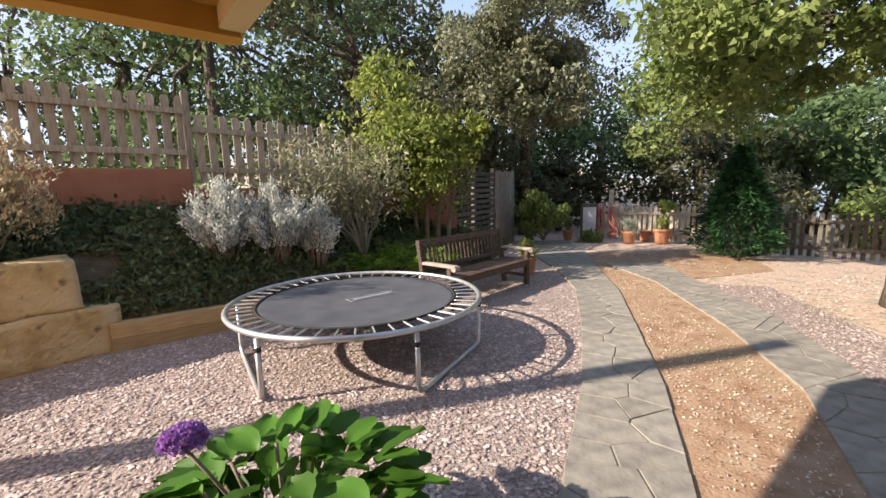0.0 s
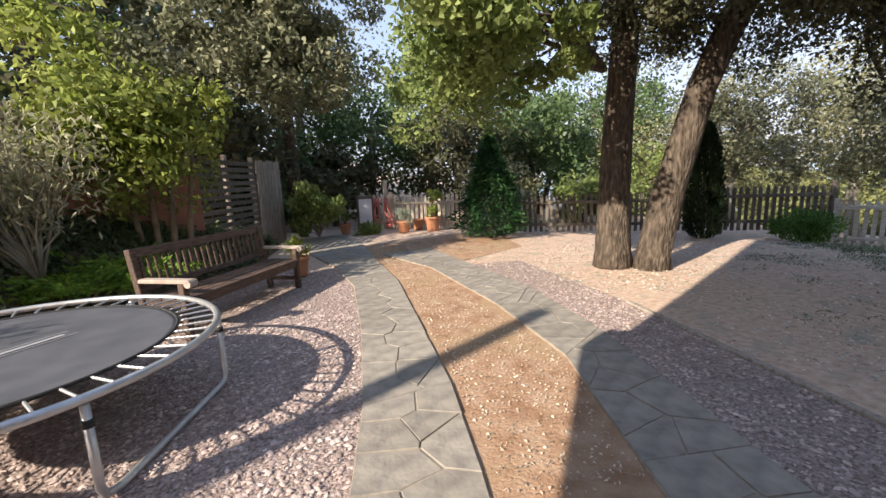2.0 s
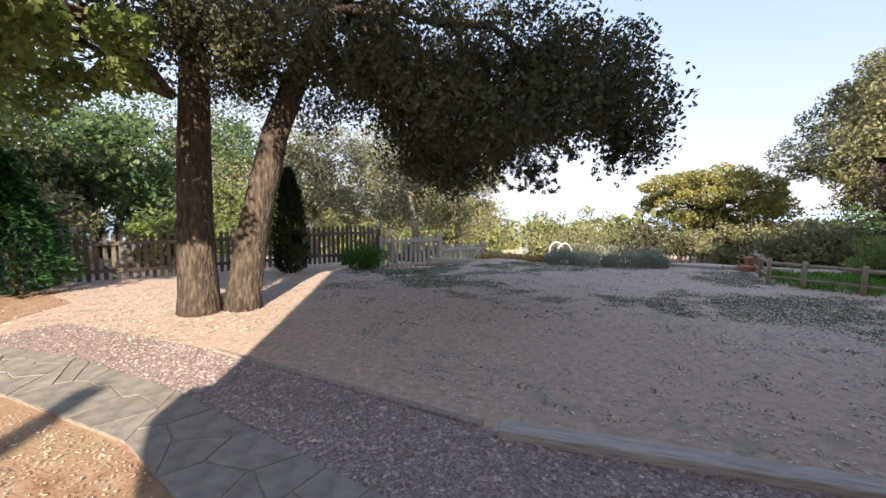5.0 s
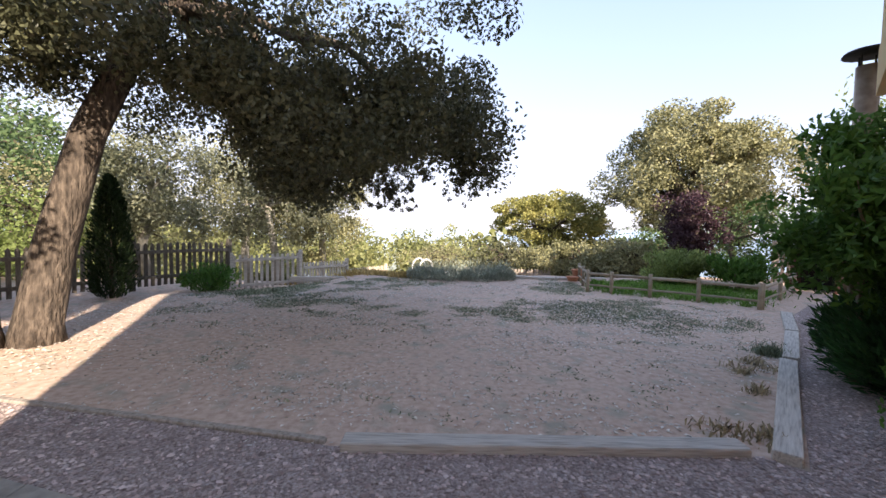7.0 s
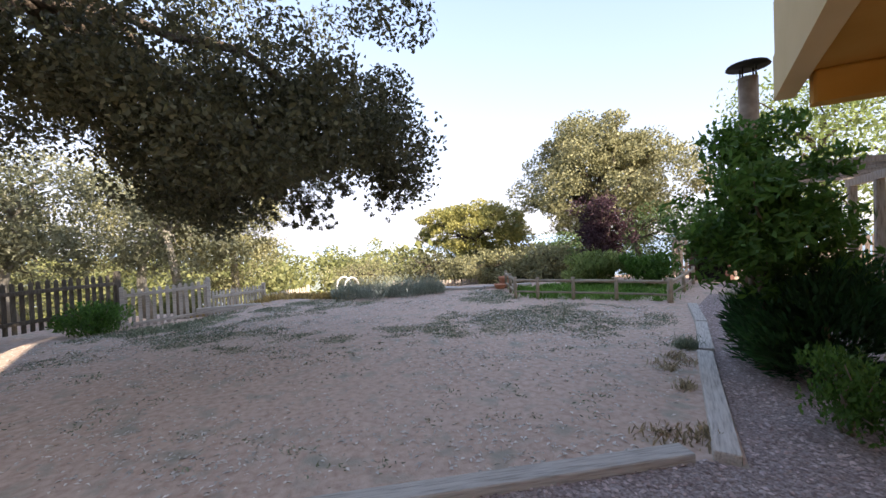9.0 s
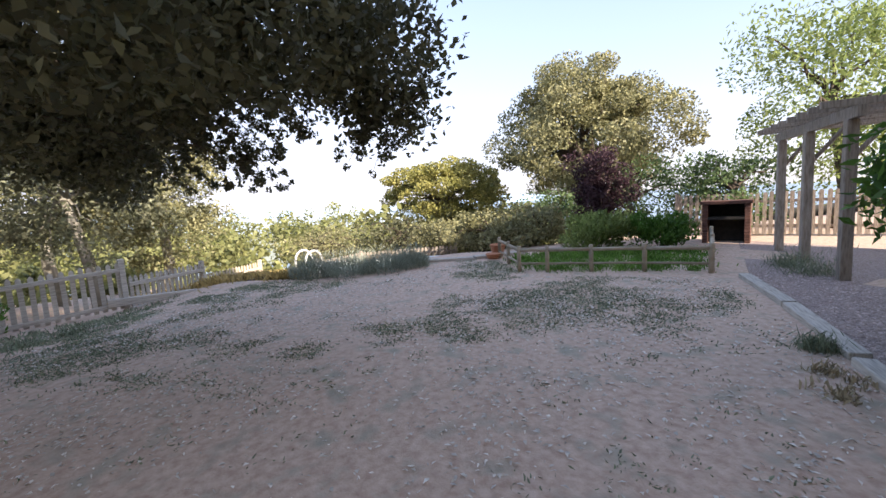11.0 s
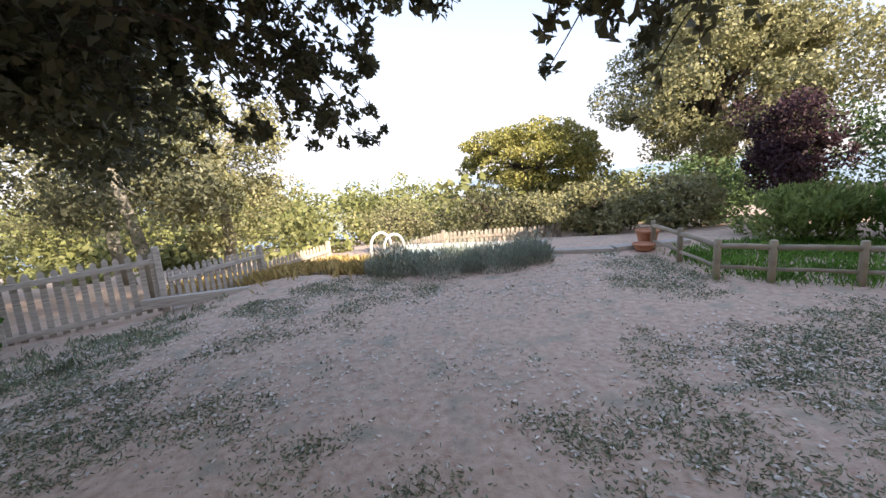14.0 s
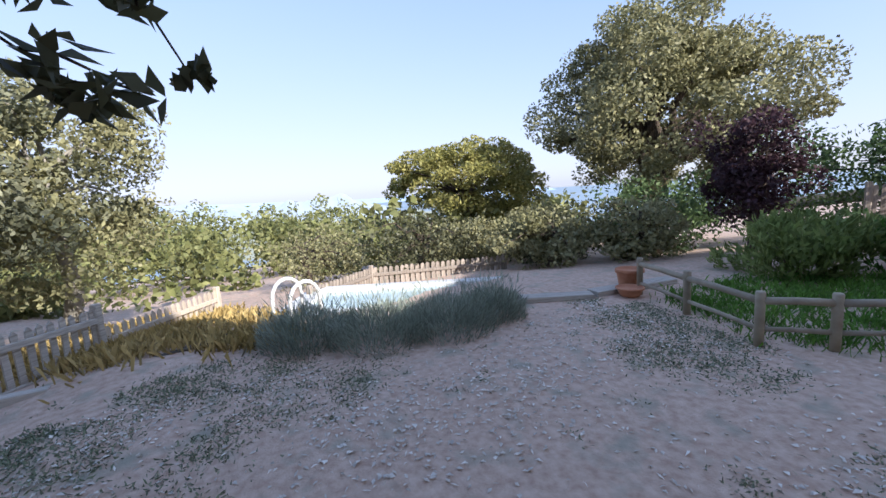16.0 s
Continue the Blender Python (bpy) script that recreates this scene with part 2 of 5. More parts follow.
def clump_points(C, r, n, rng, squash=0.75):
    idx = rng.integers(0, len(C), n)
    rr = r * rng.uniform(0.55, 1.35, len(C))
    d = unit(rng.normal(size=(n, 3))) * (rng.uniform(0.25, 1.0, n) ** 0.5)[:, None]
    d[:, 2] *= squash
    return C[idx] + d * rr[idx][:, None], d


def tube(path, radii, seg=8, rough=0.0, rng=None):
    path = np.array(path, float)
    k = len(path)
    tang = unit(np.gradient(path, axis=0))
    verts, faces = [], []
    up = np.array([0.31, 0.17, 0.93]) if abs(tang[0][2]) < 0.9 else np.array([1.0, 0.1, 0.05])
    for i in range(k):
        s = unit(np.cross(tang[i], up))
        q = np.cross(s, tang[i])
        for j in range(seg):
            a = 2 * math.pi * j / seg
            r = radii[i] * (1 + (rng.uniform(-rough, rough) if rng is not None else 0))
            verts.append(path[i] + (s * math.cos(a) + q * math.sin(a)) * r)
    for i in range(k - 1):
        for j in range(seg):
            j2 = (j + 1) % seg
            faces.append((i * seg + j, i * seg + j2, (i + 1) * seg + j2, (i + 1) * seg + j))
    faces.append(tuple(range(seg - 1, -1, -1)))
    faces.append(tuple((k - 1) * seg + j for j in range(seg)))
    return verts, faces


def joined(parts):
    V, F = [], []
    for v, f in parts:
        o = len(V)
        V += list(v)
        F += [tuple(i + o for i in q) for q in f]
    return V, F


def box(x0, x1, y0, y1, z0, z1, c=0.006):
    """A box with its upright and top edges chamfered."""
    c = min(c, (x1 - x0) / 3, (y1 - y0) / 3, (z1 - z0) / 3)
    def ring(z, i):
        a, b, d, e = x0 + i, x1 - i, y0 + i, y1 - i
        return [(a + c, d, z), (b - c, d, z), (b, d + c, z), (b, e - c, z), (b - c, e, z), (a + c, e, z), (a, e - c, z), (a, d + c, z)]
    v = ring(z0, 0) + ring(z1 - c, 0) + ring(z1, c * 0.7)
    f = [tuple(range(7, -1, -1)), tuple(range(16, 24))]
    for k in (0, 8):
        f += [(k + j, k + (j + 1) % 8, k + 8 + (j + 1) % 8, k + 8 + j) for j in range(8)]
    return v, f


def box_object(name, dims, mat, parent=None, m=None, c=0.006):
    v, f = box(*dims, c)
    ob = mesh_object(name, v, f, mat, parent)
    if m is not None:
        ob.matrix_basis = m
    return ob


def empty(name, m=None):
    e = new(name)
    if m is not None:
        e.matrix_basis = m
    return e


def bend(a, b, sag, n=6, rng=None, wob=0.0):
    a, b = np.array(a, float), np.array(b, float)
    out = []
    for i in range(n):
        t = i / (n - 1)
        p = a * (1 - t) + b * t
        p = p + np.array([0, 0, sag * 4 * t * (1 - t)])
        if rng is not None and 0 < i < n - 1:
            p = p + rng.uniform(-wob, wob, 3)
        out.append(p)
    return out


def height(x, y):
    """The lie of the land: a level garden that falls away to the east."""
    e = max(0.0, x - 13.0 + max(0.0, -y - 6) * 0.15)
    z = -0.14 * e if e < 150 else -21 - 0.25 * (e - 150)
    z = max(z, -70.0)
    side = max(0.0, min(1.0, (x - 9.5) / 3.5)) * max(0.0, min(1.0, (y - 0.8) / 2.6)) * max(0.0, min(1.0, (7.5 - y) / 2.5))
    z -= 0.26 * side * side * (3 - 2 * side)
    n = max(0.0, y - 16.0)
    return z + (min(n, 60) * 0.12 if x < 18 else min(n, 60) * 0.12 * max(0.0, 1 - (x - 18) / 20))


def ground_z(x, y):
    """The land with its small swells."""
    z = height(x, y)
    if 5 < x < 40 or y > 12:
        z += noise.noise(Vector((x * 0.5, y * 0.5, 0))) * (0.03 if x < 13 else 0.12)
    return z


def plant(name, P, V_mat, length, width, rng, stems=(), stem_mat=None, axis=None, spread=1.0, label="", category="shrub", group="", base=None, fold=0.25, leafname="leaves"):
    root = empty(name)
    if base is not None:
        root.location = base
    shift = np.array(base) if base is not None else np.zeros(3)
    quads_object(leafname, leaf_quads(P, length, width, rng, axis, spread, fold) - shift, V_mat, root)
    if stems:
        v, f = joined(stems)
        mesh_object("stems", [np.array(q) - shift for q in v], f, stem_mat or M_TWIG, root, True)
    return tagged(root, label, category, group)


def tree(name, base, trunks, C, r, n, leaf, size, rng, bark=M_BARK, label="", category="tree", limbs=10, keep=None, group="", squash=0.75, droop=None):
    """trunks: lists of (point, radius); limbs run from trunk tops to clumps; leaves fill the clumps."""
    parts = [tube([p for p, _ in t], [q for _, q in t], 12, 0.06, rng) for t in trunks]
    tops = [np.array(t[-1][0]) for t in trunks]
    for c in C[rng.permutation(len(C))[:limbs]]:
        s = tops[int(np.argmin([np.linalg.norm(c - q) for q in tops]))]
        k = trunks[0][-1][1]
        pts = bend(s - np.array([0, 0, 0.2]), c, 0.25, 7, rng, 0.12)
        parts.append(tube(pts, [k * 0.55 * (1 - 0.13 * i) for i in range(7)], 6))
    root = empty(name, Matrix.Translation(base))
    o = np.array(base, float)
    v, f = joined(parts)
    mesh_object("trunk", [np.array(q) - o for q in v], f, bark, root, True)
    P, d = clump_points(C, r, n, rng, squash)
    if keep is not None:
        P = P[keep(P)]
    quads_object("leaves", leaf_quads(P, size[0], size[1], rng, droop) - o, leaf, root)
    return tagged(root, label, category, group)


# ---- ground ----
def make_ground():
    xs = np.unique(np.concatenate([np.arange(-14, 30, 0.5), np.linspace(30, 200, 40), np.geomspace(200, 4400, 16), -np.geomspace(14, 600, 14)]))
    ys = np.unique(np.concatenate([np.arange(-24, 30, 0.5), np.linspace(30, 200, 20), np.geomspace(200, 4400, 12), -np.linspace(24, 200, 20), -np.geomspace(200, 4400, 12)]))
    v = []
    for y in ys:
        for x in xs:
            v.append((x, y, ground_z(x, y)))
    w = len(xs)
    f = [(j * w + i, j * w + i + 1, (j + 1) * w + i + 1, (j + 1) * w + i) for j in range(len(ys) - 1) for i in range(w - 1)]
    return tagged(mesh_object("ground", v, f, M_DIRT, smooth=True), "dry trodden earth with worn patches of grass", "ground", kind="structure")


ground = make_ground()


def sheet(name, outline, z, mat, label, step=0.0):
    bm = bmesh.new()
    vs = [bm.verts.new((x, y, z)) for x, y in outline]
    lo = [bm.verts.new((x, y, z - 0.05)) for x, y in outline]
    bm.faces.new(vs)
    k = len(vs)
    for i in range(k):
        bm.faces.new((vs[i], lo[i], lo[(i + 1) % k], vs[(i + 1) % k]))
    bmesh.ops.recalc_face_normals(bm, faces=bm.faces)
    me = bpy.data.meshes.new(name)
    bm.to_mesh(me)
    bm.free()
    me.materials.append(mat)
    return tagged(new(name, me), label, "ground", kind="structure")


P1L = [(0.05, 0.6), (0.79, 2.32), (1.22, 3.3), (1.69, 4.7), (2.2, 6.5), (2.35, 8.0), (2.3, 10.0), (2.0, 12.5)]
P1R = [(0.7, 0.4), (1.46, 2.2), (1.88, 3.26), (2.3, 4.6), (2.85, 6.4), (3.15, 8.0), (3.6, 10.0), (3.9, 12.5)]
P2L = [(1.5, 0.6), (2.25, 1.98), (2.89, 3.11), (3.3, 4.6), (3.66, 6.86), (3.5, 8.6)]
P2R = [(2.1, 0.2), (2.85, 1.75), (3.6, 3.37), (4.1, 4.9), (4.35, 6.7), (4.6, 8.6)]
BOARD = [(4.55, 3.75), (3.46, 0.87), (2.96, -1.9), (2.8, -2.1), (4.75, -4.25), (6.95, -6.75)]
gravel = sheet("gravel_bed_1", [(-4.2, 3.3), (-5, -2), (0.2, -2)] + P1L[:6] + [(1.5, 8.6), (-0.6, 7.6), (-2.5, 4.95), (-3.5, 4.2)], 0.008, M_GRAVELBED, "pinkish gravel bed under the trampoline")
earth = sheet("earth_strip", P1R[:7] + [(7.5, 10.5), (6.2, 7.5)] + P2L[::-1][1:], 0.010, M_ORANGE, "ochre earth strip scattered with pale wood chips")
gravel2 = sheet("gravel_strip", P2R[:5] + [(5.2, 6.4), (4.55, 3.75), (3.42, 0.87), (2.9, -1.95), (2.72, -2.1), (4.7, -4.3), (6.9, -6.8), (9.5, -11), (3, -11), (0.2, -2.0)], 0.009, M_GRAVELBED, "grey gravel strip beside the timber boards")


def inside(poly, x, y):
    k, hit = len(poly), False
    for i in range(k):
        (ax, ay), (bx, by) = poly[i], poly[(i + 1) % k]
        if (ay > y) != (by > y) and x < (bx - ax) * (y - ay) / (by - ay) + ax:
            hit = not hit
    return hit


def scatter(poly, n, rng, dense=None):
    xs, ys = [p[0] for p in poly], [p[1] for p in poly]
    out = []
    while len(out) < n:
        x, y = rng.uniform(min(xs), max(xs)), rng.uniform(min(ys), max(ys))
        if inside(poly, x, y) and (dense is None or rng.uniform() < dense(x, y)):
            out.append((x, y))
    return np.array(out)


def pebbles(name, pts, z, size, mat, rng, parent, flat=0.6):
    """Small faceted stones lying on the bed, as one piece of stuff."""
    n = len(pts)
    base = np.array([(1, 0, 0), (0, 1, 0), (-1, 0, 0), (0, -1, 0), (0, 0, 1), (0, 0, 0)], float)
    tris = np.array([(0, 1, 4), (1, 2, 4), (2, 3, 4), (3, 0, 4)])
    s = size * rng.uniform(0.5, 1.4, (n, 1, 1)) * np.stack([rng.uniform(0.8, 1.5, n), rng.uniform(0.6, 1.1, n), rng.uniform(flat * 0.6, flat * 1.2, n)], -1)[:, None, :]
    v = base[None] * s + rng.normal(size=(n, 6, 3)) * size * 0.12
    a = rng.uniform(0, 6.3, n)
    ca, sa = np.cos(a)[:, None], np.sin(a)[:, None]
    w = np.stack([v[..., 0] * ca - v[..., 1] * sa, v[..., 0] * sa + v[..., 1] * ca, v[..., 2]], -1)
    w += np.stack([pts[:, 0], pts[:, 1], np.full(n, z) + size * 0.1 * rng.uniform(0, 1, n)], -1)[:, None, :]
    me = bpy.data.meshes.new(name)
    me.vertices.add(n * 6)
    me.vertices.foreach_set("co", w.astype(np.float32).ravel())
    idx = (tris[None] + (np.arange(n) * 6)[:, None, None]).astype(np.int32).ravel()
    me.loops.add(len(idx))
    me.loops.foreach_set("vertex_index", idx)
    me.polygons.add(n * 4)
    me.polygons.foreach_set("loop_start", np.arange(0, n * 12, 3, dtype=np.int32))
    me.update(calc_edges=True)
    me.materials.append(mat)
    ob = new(name, me)
    ob.parent = parent
    ob["kind"] = "stuff"
    return ob


rng = np.random.default_rng(5)
near = lambda x, y: 1.0 if y < 5.5 else 0.35
GPOLY = [(-4.0, 3.4), (-3.5, 1.0), (0.3, 1.0)] + P1L[1:6] + [(1.5, 8.4), (-0.5, 7.4), (-2.45, 4.9), (-3.4, 4.15)]
pebbles("pebbles", scatter(GPOLY, 19000, rng, near), 0.012, 0.016, M_PEBBLE, rng, gravel)
pebbles("pebbles", scatter([(2.2, 0.2)] + P2R[1:5] + [(5.2, 6.4), (4.5, 3.75), (3.4, 0.87), (2.9, -1.95), (2.7, -2.1), (4.7, -4.3), (6.9, -6.8), (7.3, -9), (2.2, -3.2)], 9000, rng, lambda x, y: 1.0 if -3.5 < y < 4.5 else 0.5), 0.012, 0.015, M_PEBBLE, rng, gravel2)


def flakes(name, pts, size, mat, rng, parent, z=0.014):
    lie = np.array([ground_z(x, y) for x, y in pts])
    P = np.column_stack([pts, np.full(len(pts), z)])
    a = rng.uniform(0, 6.3, len(P))
    ax = np.column_stack([np.cos(a), np.sin(a), rng.uniform(-0.25, 0.25, len(P))])
    V = leaf_quads(P, size, size * 0.55, rng, ax, 0.02, 0.1)
    V[..., 2] = np.maximum(V[..., 2], z - 0.003)
    for k in (1, 3):
        V[:, k, 2] = z + rng.uniform(0, 0.012, len(P))
    V[..., 2] += lie[:, None]
    ob = quads_object(name, V, mat, parent)
    ob["kind"] = "stuff"


flakes("wood_chips", scatter([(1.5, 2.1), (1.9, 3.2), (2.9, 6.3), (3.6, 9.8), (6.5, 10), (3.6, 6.8), (2.85, 3.1), (2.2, 1.9)], 7500, rng), 0.023, M_CHIP, rng, earth, 0.018)
flakes("fallen_leaves", scatter([(4.3, 3.8), (3.3, 0.9), (3.0, -1.9), (4.8, -4.2), (7, -6.5), (9.5, -4.5), (12, -4.5), (12, 1.5), (11, 4), (7, 7), (5.2, 6.3)], 17000, rng, lambda x, y: max(0.12, min(1.0, 0.45 + 1.3 * noise.noise(Vector((x * 0.8, y * 0.8, 9.1)))))), 0.046, M_PALELEAF, rng, ground, 0.008)
flakes("leaf_litter", scatter([(4.3, 4.6), (5.2, 3.6), (9.5, 5.0), (7.2, 9), (6, 11), (3.8, 11)], 3600, rng), 0.045, M_CHIP, rng, ground, 0.012)


def grass(name, pts, h, mat, rng, parent=None, label="", lean=0.5, w=0.006):
    n = len(pts)
    P = np.column_stack([pts, [ground_z(x, y) - 0.004 for x, y in pts]])
    d = unit(np.column_stack([rng.normal(size=(n, 2)) * lean, np.ones(n)]))
    hh = (h * rng.uniform(0.4, 1.2, n))[:, None]
    s = unit(np.cross(d, rng.normal(size=(n, 3)))) * w
    V = np.stack([P - s, P + s, P + d * hh * 0.7 + s * 0.6, P + d * hh + unit(np.column_stack([rng.normal(size=(n, 2)), np.zeros(n)])) * hh * 0.25], 1)
    ob = quads_object(name, V, mat, parent)
    return tagged(ob, label, "grass", kind="stuff")


def tufts(poly, count, per, r, rng, dense=None):
    c = scatter(poly, count, rng, dense)
    return np.concatenate([q + rng.normal(size=(per, 2)) * r * rng.uniform(0.5, 1.4) for q in c])


def patchy(x, y):
    v = 0.7 * noise.noise(Vector((x * 0.5, y * 0.5, 3.3))) + 0.6 * noise.noise(Vector((x * 1.5, y * 1.5, 1)))
    return max(0.012, min(1.0, (v + 0.04) * 3.6)) * max(0.07, min(1.0, (x - 4.8) / 2.2))


YARD = [(4.6, 3.0), (3.6, 0.8), (3.1, -1.8), (4.9, -4.1), (7.2, -6.4), (9.3, -4.5), (11.8, -4.9), (12.6, -3.4), (12.8, 1.4), (11.5, 3.8), (9.5, 4.6)]
grass("yard_grass", tufts(YARD, 3400, 18, 0.07, rng, patchy), 0.036, L_GRASS, rng, lean=1.5, w=0.007, label="short dry grey-green grass growing in patches on bare earth")
grass("board_weeds", tufts([(3.1, -1.7), (2.9, -2.1), (4.6, -4.0), (5.0, -3.9)], 12, 50, 0.06, rng), 0.08, L_DRY, rng, label="dry weeds growing along the timber boards")
grass("enclosure_grass", tufts([(7.7, -6.8), (9.5, -4.9), (10, -4.6), (11.6, -5.3), (11, -8), (9, -9)], 420, 26, 0.12, rng), 0.11, L_GREEN, rng, label="lush green grass inside the rail enclosure")
grass("edge_grass", tufts([(9.6, 3.4), (10.4, 2.6), (12.6, 2.0), (12.9, 1.6), (12, 3.9), (10.6, 4.4)], 70, 26, 0.1, rng), 0.08, L_GRASS, rng, label="green grass along the foot of the fence")
grass("golden_grass", tufts([(13.2, 1.2), (13, -0.6), (14.6, -0.8), (17, 0.1), (22, 4), (17, 4)], 260, 40, 0.16, rng), 0.22, L_GOLD, rng, label="dry golden grass on the falling slope", w=0.01)


# ---- planting bank, walls and fences behind the gravel ----
def bank_mesh():
    """Sloping bed from the timber edging up to the rendered wall."""
    front = [(-6.5, 2.6), (-4.6, 3.9), (-3.45, 4.35), (-2.5, 5.0), (-1.4, 6.1), (-0.6, 7.4), (0.2, 8.3), (1.2, 9.3), (1.9, 11.2)]
    rear = [(-8.2, 3.4), (-6.0, 4.6), (-4.6, 5.45), (-3.4, 6.3), (-2.2, 7.2), (-1.2, 8.0), (-0.2, 8.8), (0.6, 9.6), (1.3, 11.4)]
    zf = [0.8, 0.95, 0.3, 0.26, 0.12, 0.05, 0.05, 0.03, 0.02]
    zb = [1.6, 1.6, 1.55, 1.5, 1.35, 1.2, 0.9, 0.6, 0.3]
    v, f = [], []
    k = 8
    for i in range(len(front)):
        for j in range(k):
            t = j / (k - 1)
            x, y = (front[i][q] * (1 - t) + rear[i][q] * t for q in (0, 1))
            z = zf[i] + (zb[i] - zf[i]) * (t ** 0.8) + 0.05 * noise.noise(Vector((x * 2, y * 2, 0)))
            v.append((x, y, z))
    for i in range(len(front)):
        v.append((*front[i], -0.05))
    n = len(front)
    for i in range(n - 1):
        for j in range(k - 1):
            f.append((i * k + j, (i + 1) * k + j, (i + 1) * k + j + 1, i * k + j + 1))
        f.append((n * k + i, n * k + i + 1, (i + 1) * k, i * k))
    ob = mesh_object("planting_bank", v, f, M_BANK, smooth=True)
    return tagged(ob, "dark soil bank rising behind the gravel", "ground", kind="structure"), np.array(v[:n * k]).reshape(n, k, 3)


bank, BANK = bank_mesh()


def bank_points(n, rng, i0=0, i1=8, j0=0, j1=7):
    a, b = rng.uniform(i0, i1, n), rng.uniform(j0, j1, n)
    i, j = np.minimum(a.astype(int), 7), np.minimum(b.astype(int), 6)
    s, t = (a - i)[:, None], (b - j)[:, None]
    return BANK[i, j] * (1 - s) * (1 - t) + BANK[i + 1, j] * s * (1 - t) + BANK[i, j + 1] * (1 - s) * t + BANK[i + 1, j + 1] * s * t


def along(a, b):
    ang = math.degrees(math.atan2(b[1] - a[1], b[0] - a[0]))
    return ang, math.hypot(b[0] - a[0], b[1] - a[1])


def terracotta_wall(name, a, b, z0, z1a, thick=0.18):
    ang, ln = along(a, b)
    ob = box_object(name, (0, ln, -thick / 2, thick / 2, 0, z1a - z0), M_WALL, None, pose(a[0], a[1], z0, 0, 0, ang), 0.015)
    return tagged(ob, "terracotta-coloured rendered retaining wall", "wall", kind="structure")


terracotta_wall("wall_north_1", (-8.6, 2.35), (-3.5, 6.2), 0.9, 2.0)
terracotta_wall("wall_north_2", (-3.49, 6.21), (0.4, 9.3), 0.3, 1.72)


def picket_mesh(w, h, th, style):
    """A paling with a rounded or pointed head."""
    n = 6 if style == "round" else 2
    prof = [(-w / 2, 0), (w / 2, 0)]
    if style == "round":
        prof += [(w / 2 * math.cos(a), h - w / 2 + w / 2 * math.sin(a)) for a in [math.pi * i / n for i in range(n + 1)]]
    else:
        prof += [(w / 2, h - w * 0.6), (0, h), (-w / 2, h - w * 0.6)]
    k = len(prof)
    v = [(x, -th / 2, z) for x, z in prof] + [(x, th / 2, z) for x, z in prof]
    f = [tuple(range(k)), tuple(range(2 * k - 1, k - 1, -1))] + [(i, i + k, (i + 1) % k + k, (i + 1) % k) for i in range(k)]
    me = bpy.data.meshes.new("picket")
    me.from_pydata(v, [], [q[::-1] for q in f])
    return me


def picket_fence(name, a, b, za, zb, h, mat, label, pitch=0.13, w=0.085, style="round", post=0.1, rails=(0.2, 0.78), group="", ends=(True, True), seed=1, postmat=None):
    r = random.Random(seed)
    ang, ln = along(a, b)
    root = empty(name, pose(a[0], a[1], za, 0, 0, ang))
    me = picket_mesh(w, h, 0.022, style)
    me.materials.append(mat)
    n = int(ln / pitch)
    rise = (zb - za) / ln
    for i in range(n):
        x = (i + 0.5) * ln / n
        p = new("picket", me)
        p.parent = root
        p.matrix_basis = pose(x, r.uniform(-0.004, 0.004), rise * x + 0.04 + r.uniform(-0.012, 0.012), 0, r.uniform(-1.2, 1.2), 0)
    for k in rails:
        v, f = box(0, ln, -0.055, -0.013, 0, 0.075)
        v = [(x, y, z + k * h + rise * x) for x, y, z in v]
        mesh_object("rail", v, f, mat, root)
    for use, x in zip(ends, (0, ln)):
        if use:
            box_object("post", (x - post / 2, x + post / 2, -0.06, post - 0.06, rise * x - 0.15, rise * x + h + 0.1), postmat or mat, root, None, 0.012)
    return tagged(root, label, "fence", group)


LBL = "weathered grey picket fence with rounded pale heads standing on the wall"
picket_fence("picket_fence", (-8.6, 2.4), (-3.5, 6.22), 2.02, 2.0, 0.98, M_FENCE, LBL, 0.165, 0.1, group="fence on the wall", seed=2)
picket_fence("picket_fence", (-3.45, 6.26), (-1.9, 7.5), 1.76, 1.72, 0.98, M_FENCE, LBL, 0.165, 0.1, group="fence on the wall", ends=(False, True), seed=3)
picket_fence("picket_fence", (-1.85, 7.54), (0.3, 9.25), 1.72, 1.62, 0.9, M_FENCE, LBL, 0.165, 0.1, group="fence on the wall", ends=(False, True), seed=4)


def slatted_fence(a, b, z0, z1):
    ang, ln = along(a, b)
    root = empty("slatted_fence", pose(a[0], a[1], z0, 0, 0, ang))
    n = int((z1 - z0) / 0.14)
    for i in range(n):
        box_object("slat", (0, ln, -0.012, 0.012, 0.06 + i * 0.14, 0.15 + i * 0.14), M_FENCEDARK, root)
    for x in (0.05, ln / 2, ln - 0.05):
        box_object("post", (x - 0.045, x + 0.045, 0.014, 0.1, -0.3, z1 - z0 + 0.06), M_FENCE, root)
    return tagged(root, "dark horizontal-slatted timber fence behind the bench", "fence")


slatted_fence((0.35, 9.6), (1.6, 11.6), 0.35, 2.1)


def board_fence(a, b, h):
    ang, ln = along(a, b)
    root = empty("board_fence", pose(a[0], a[1], 0, 0, 0, ang))
    n = int(ln / 0.14)
    for i in range(n):
        box_object("board", (i * 0.14, i * 0.14 + 0.132, -0.012, 0.012, 0.03, h + 0.02 * math.sin(i * 2.3)), M_FENCE, root)
    return tagged(root, "tall grey close-boarded gate beside the slatted fence", "fence")


board_fence((1.65, 11.8), (2.35, 12.6), 2.1)

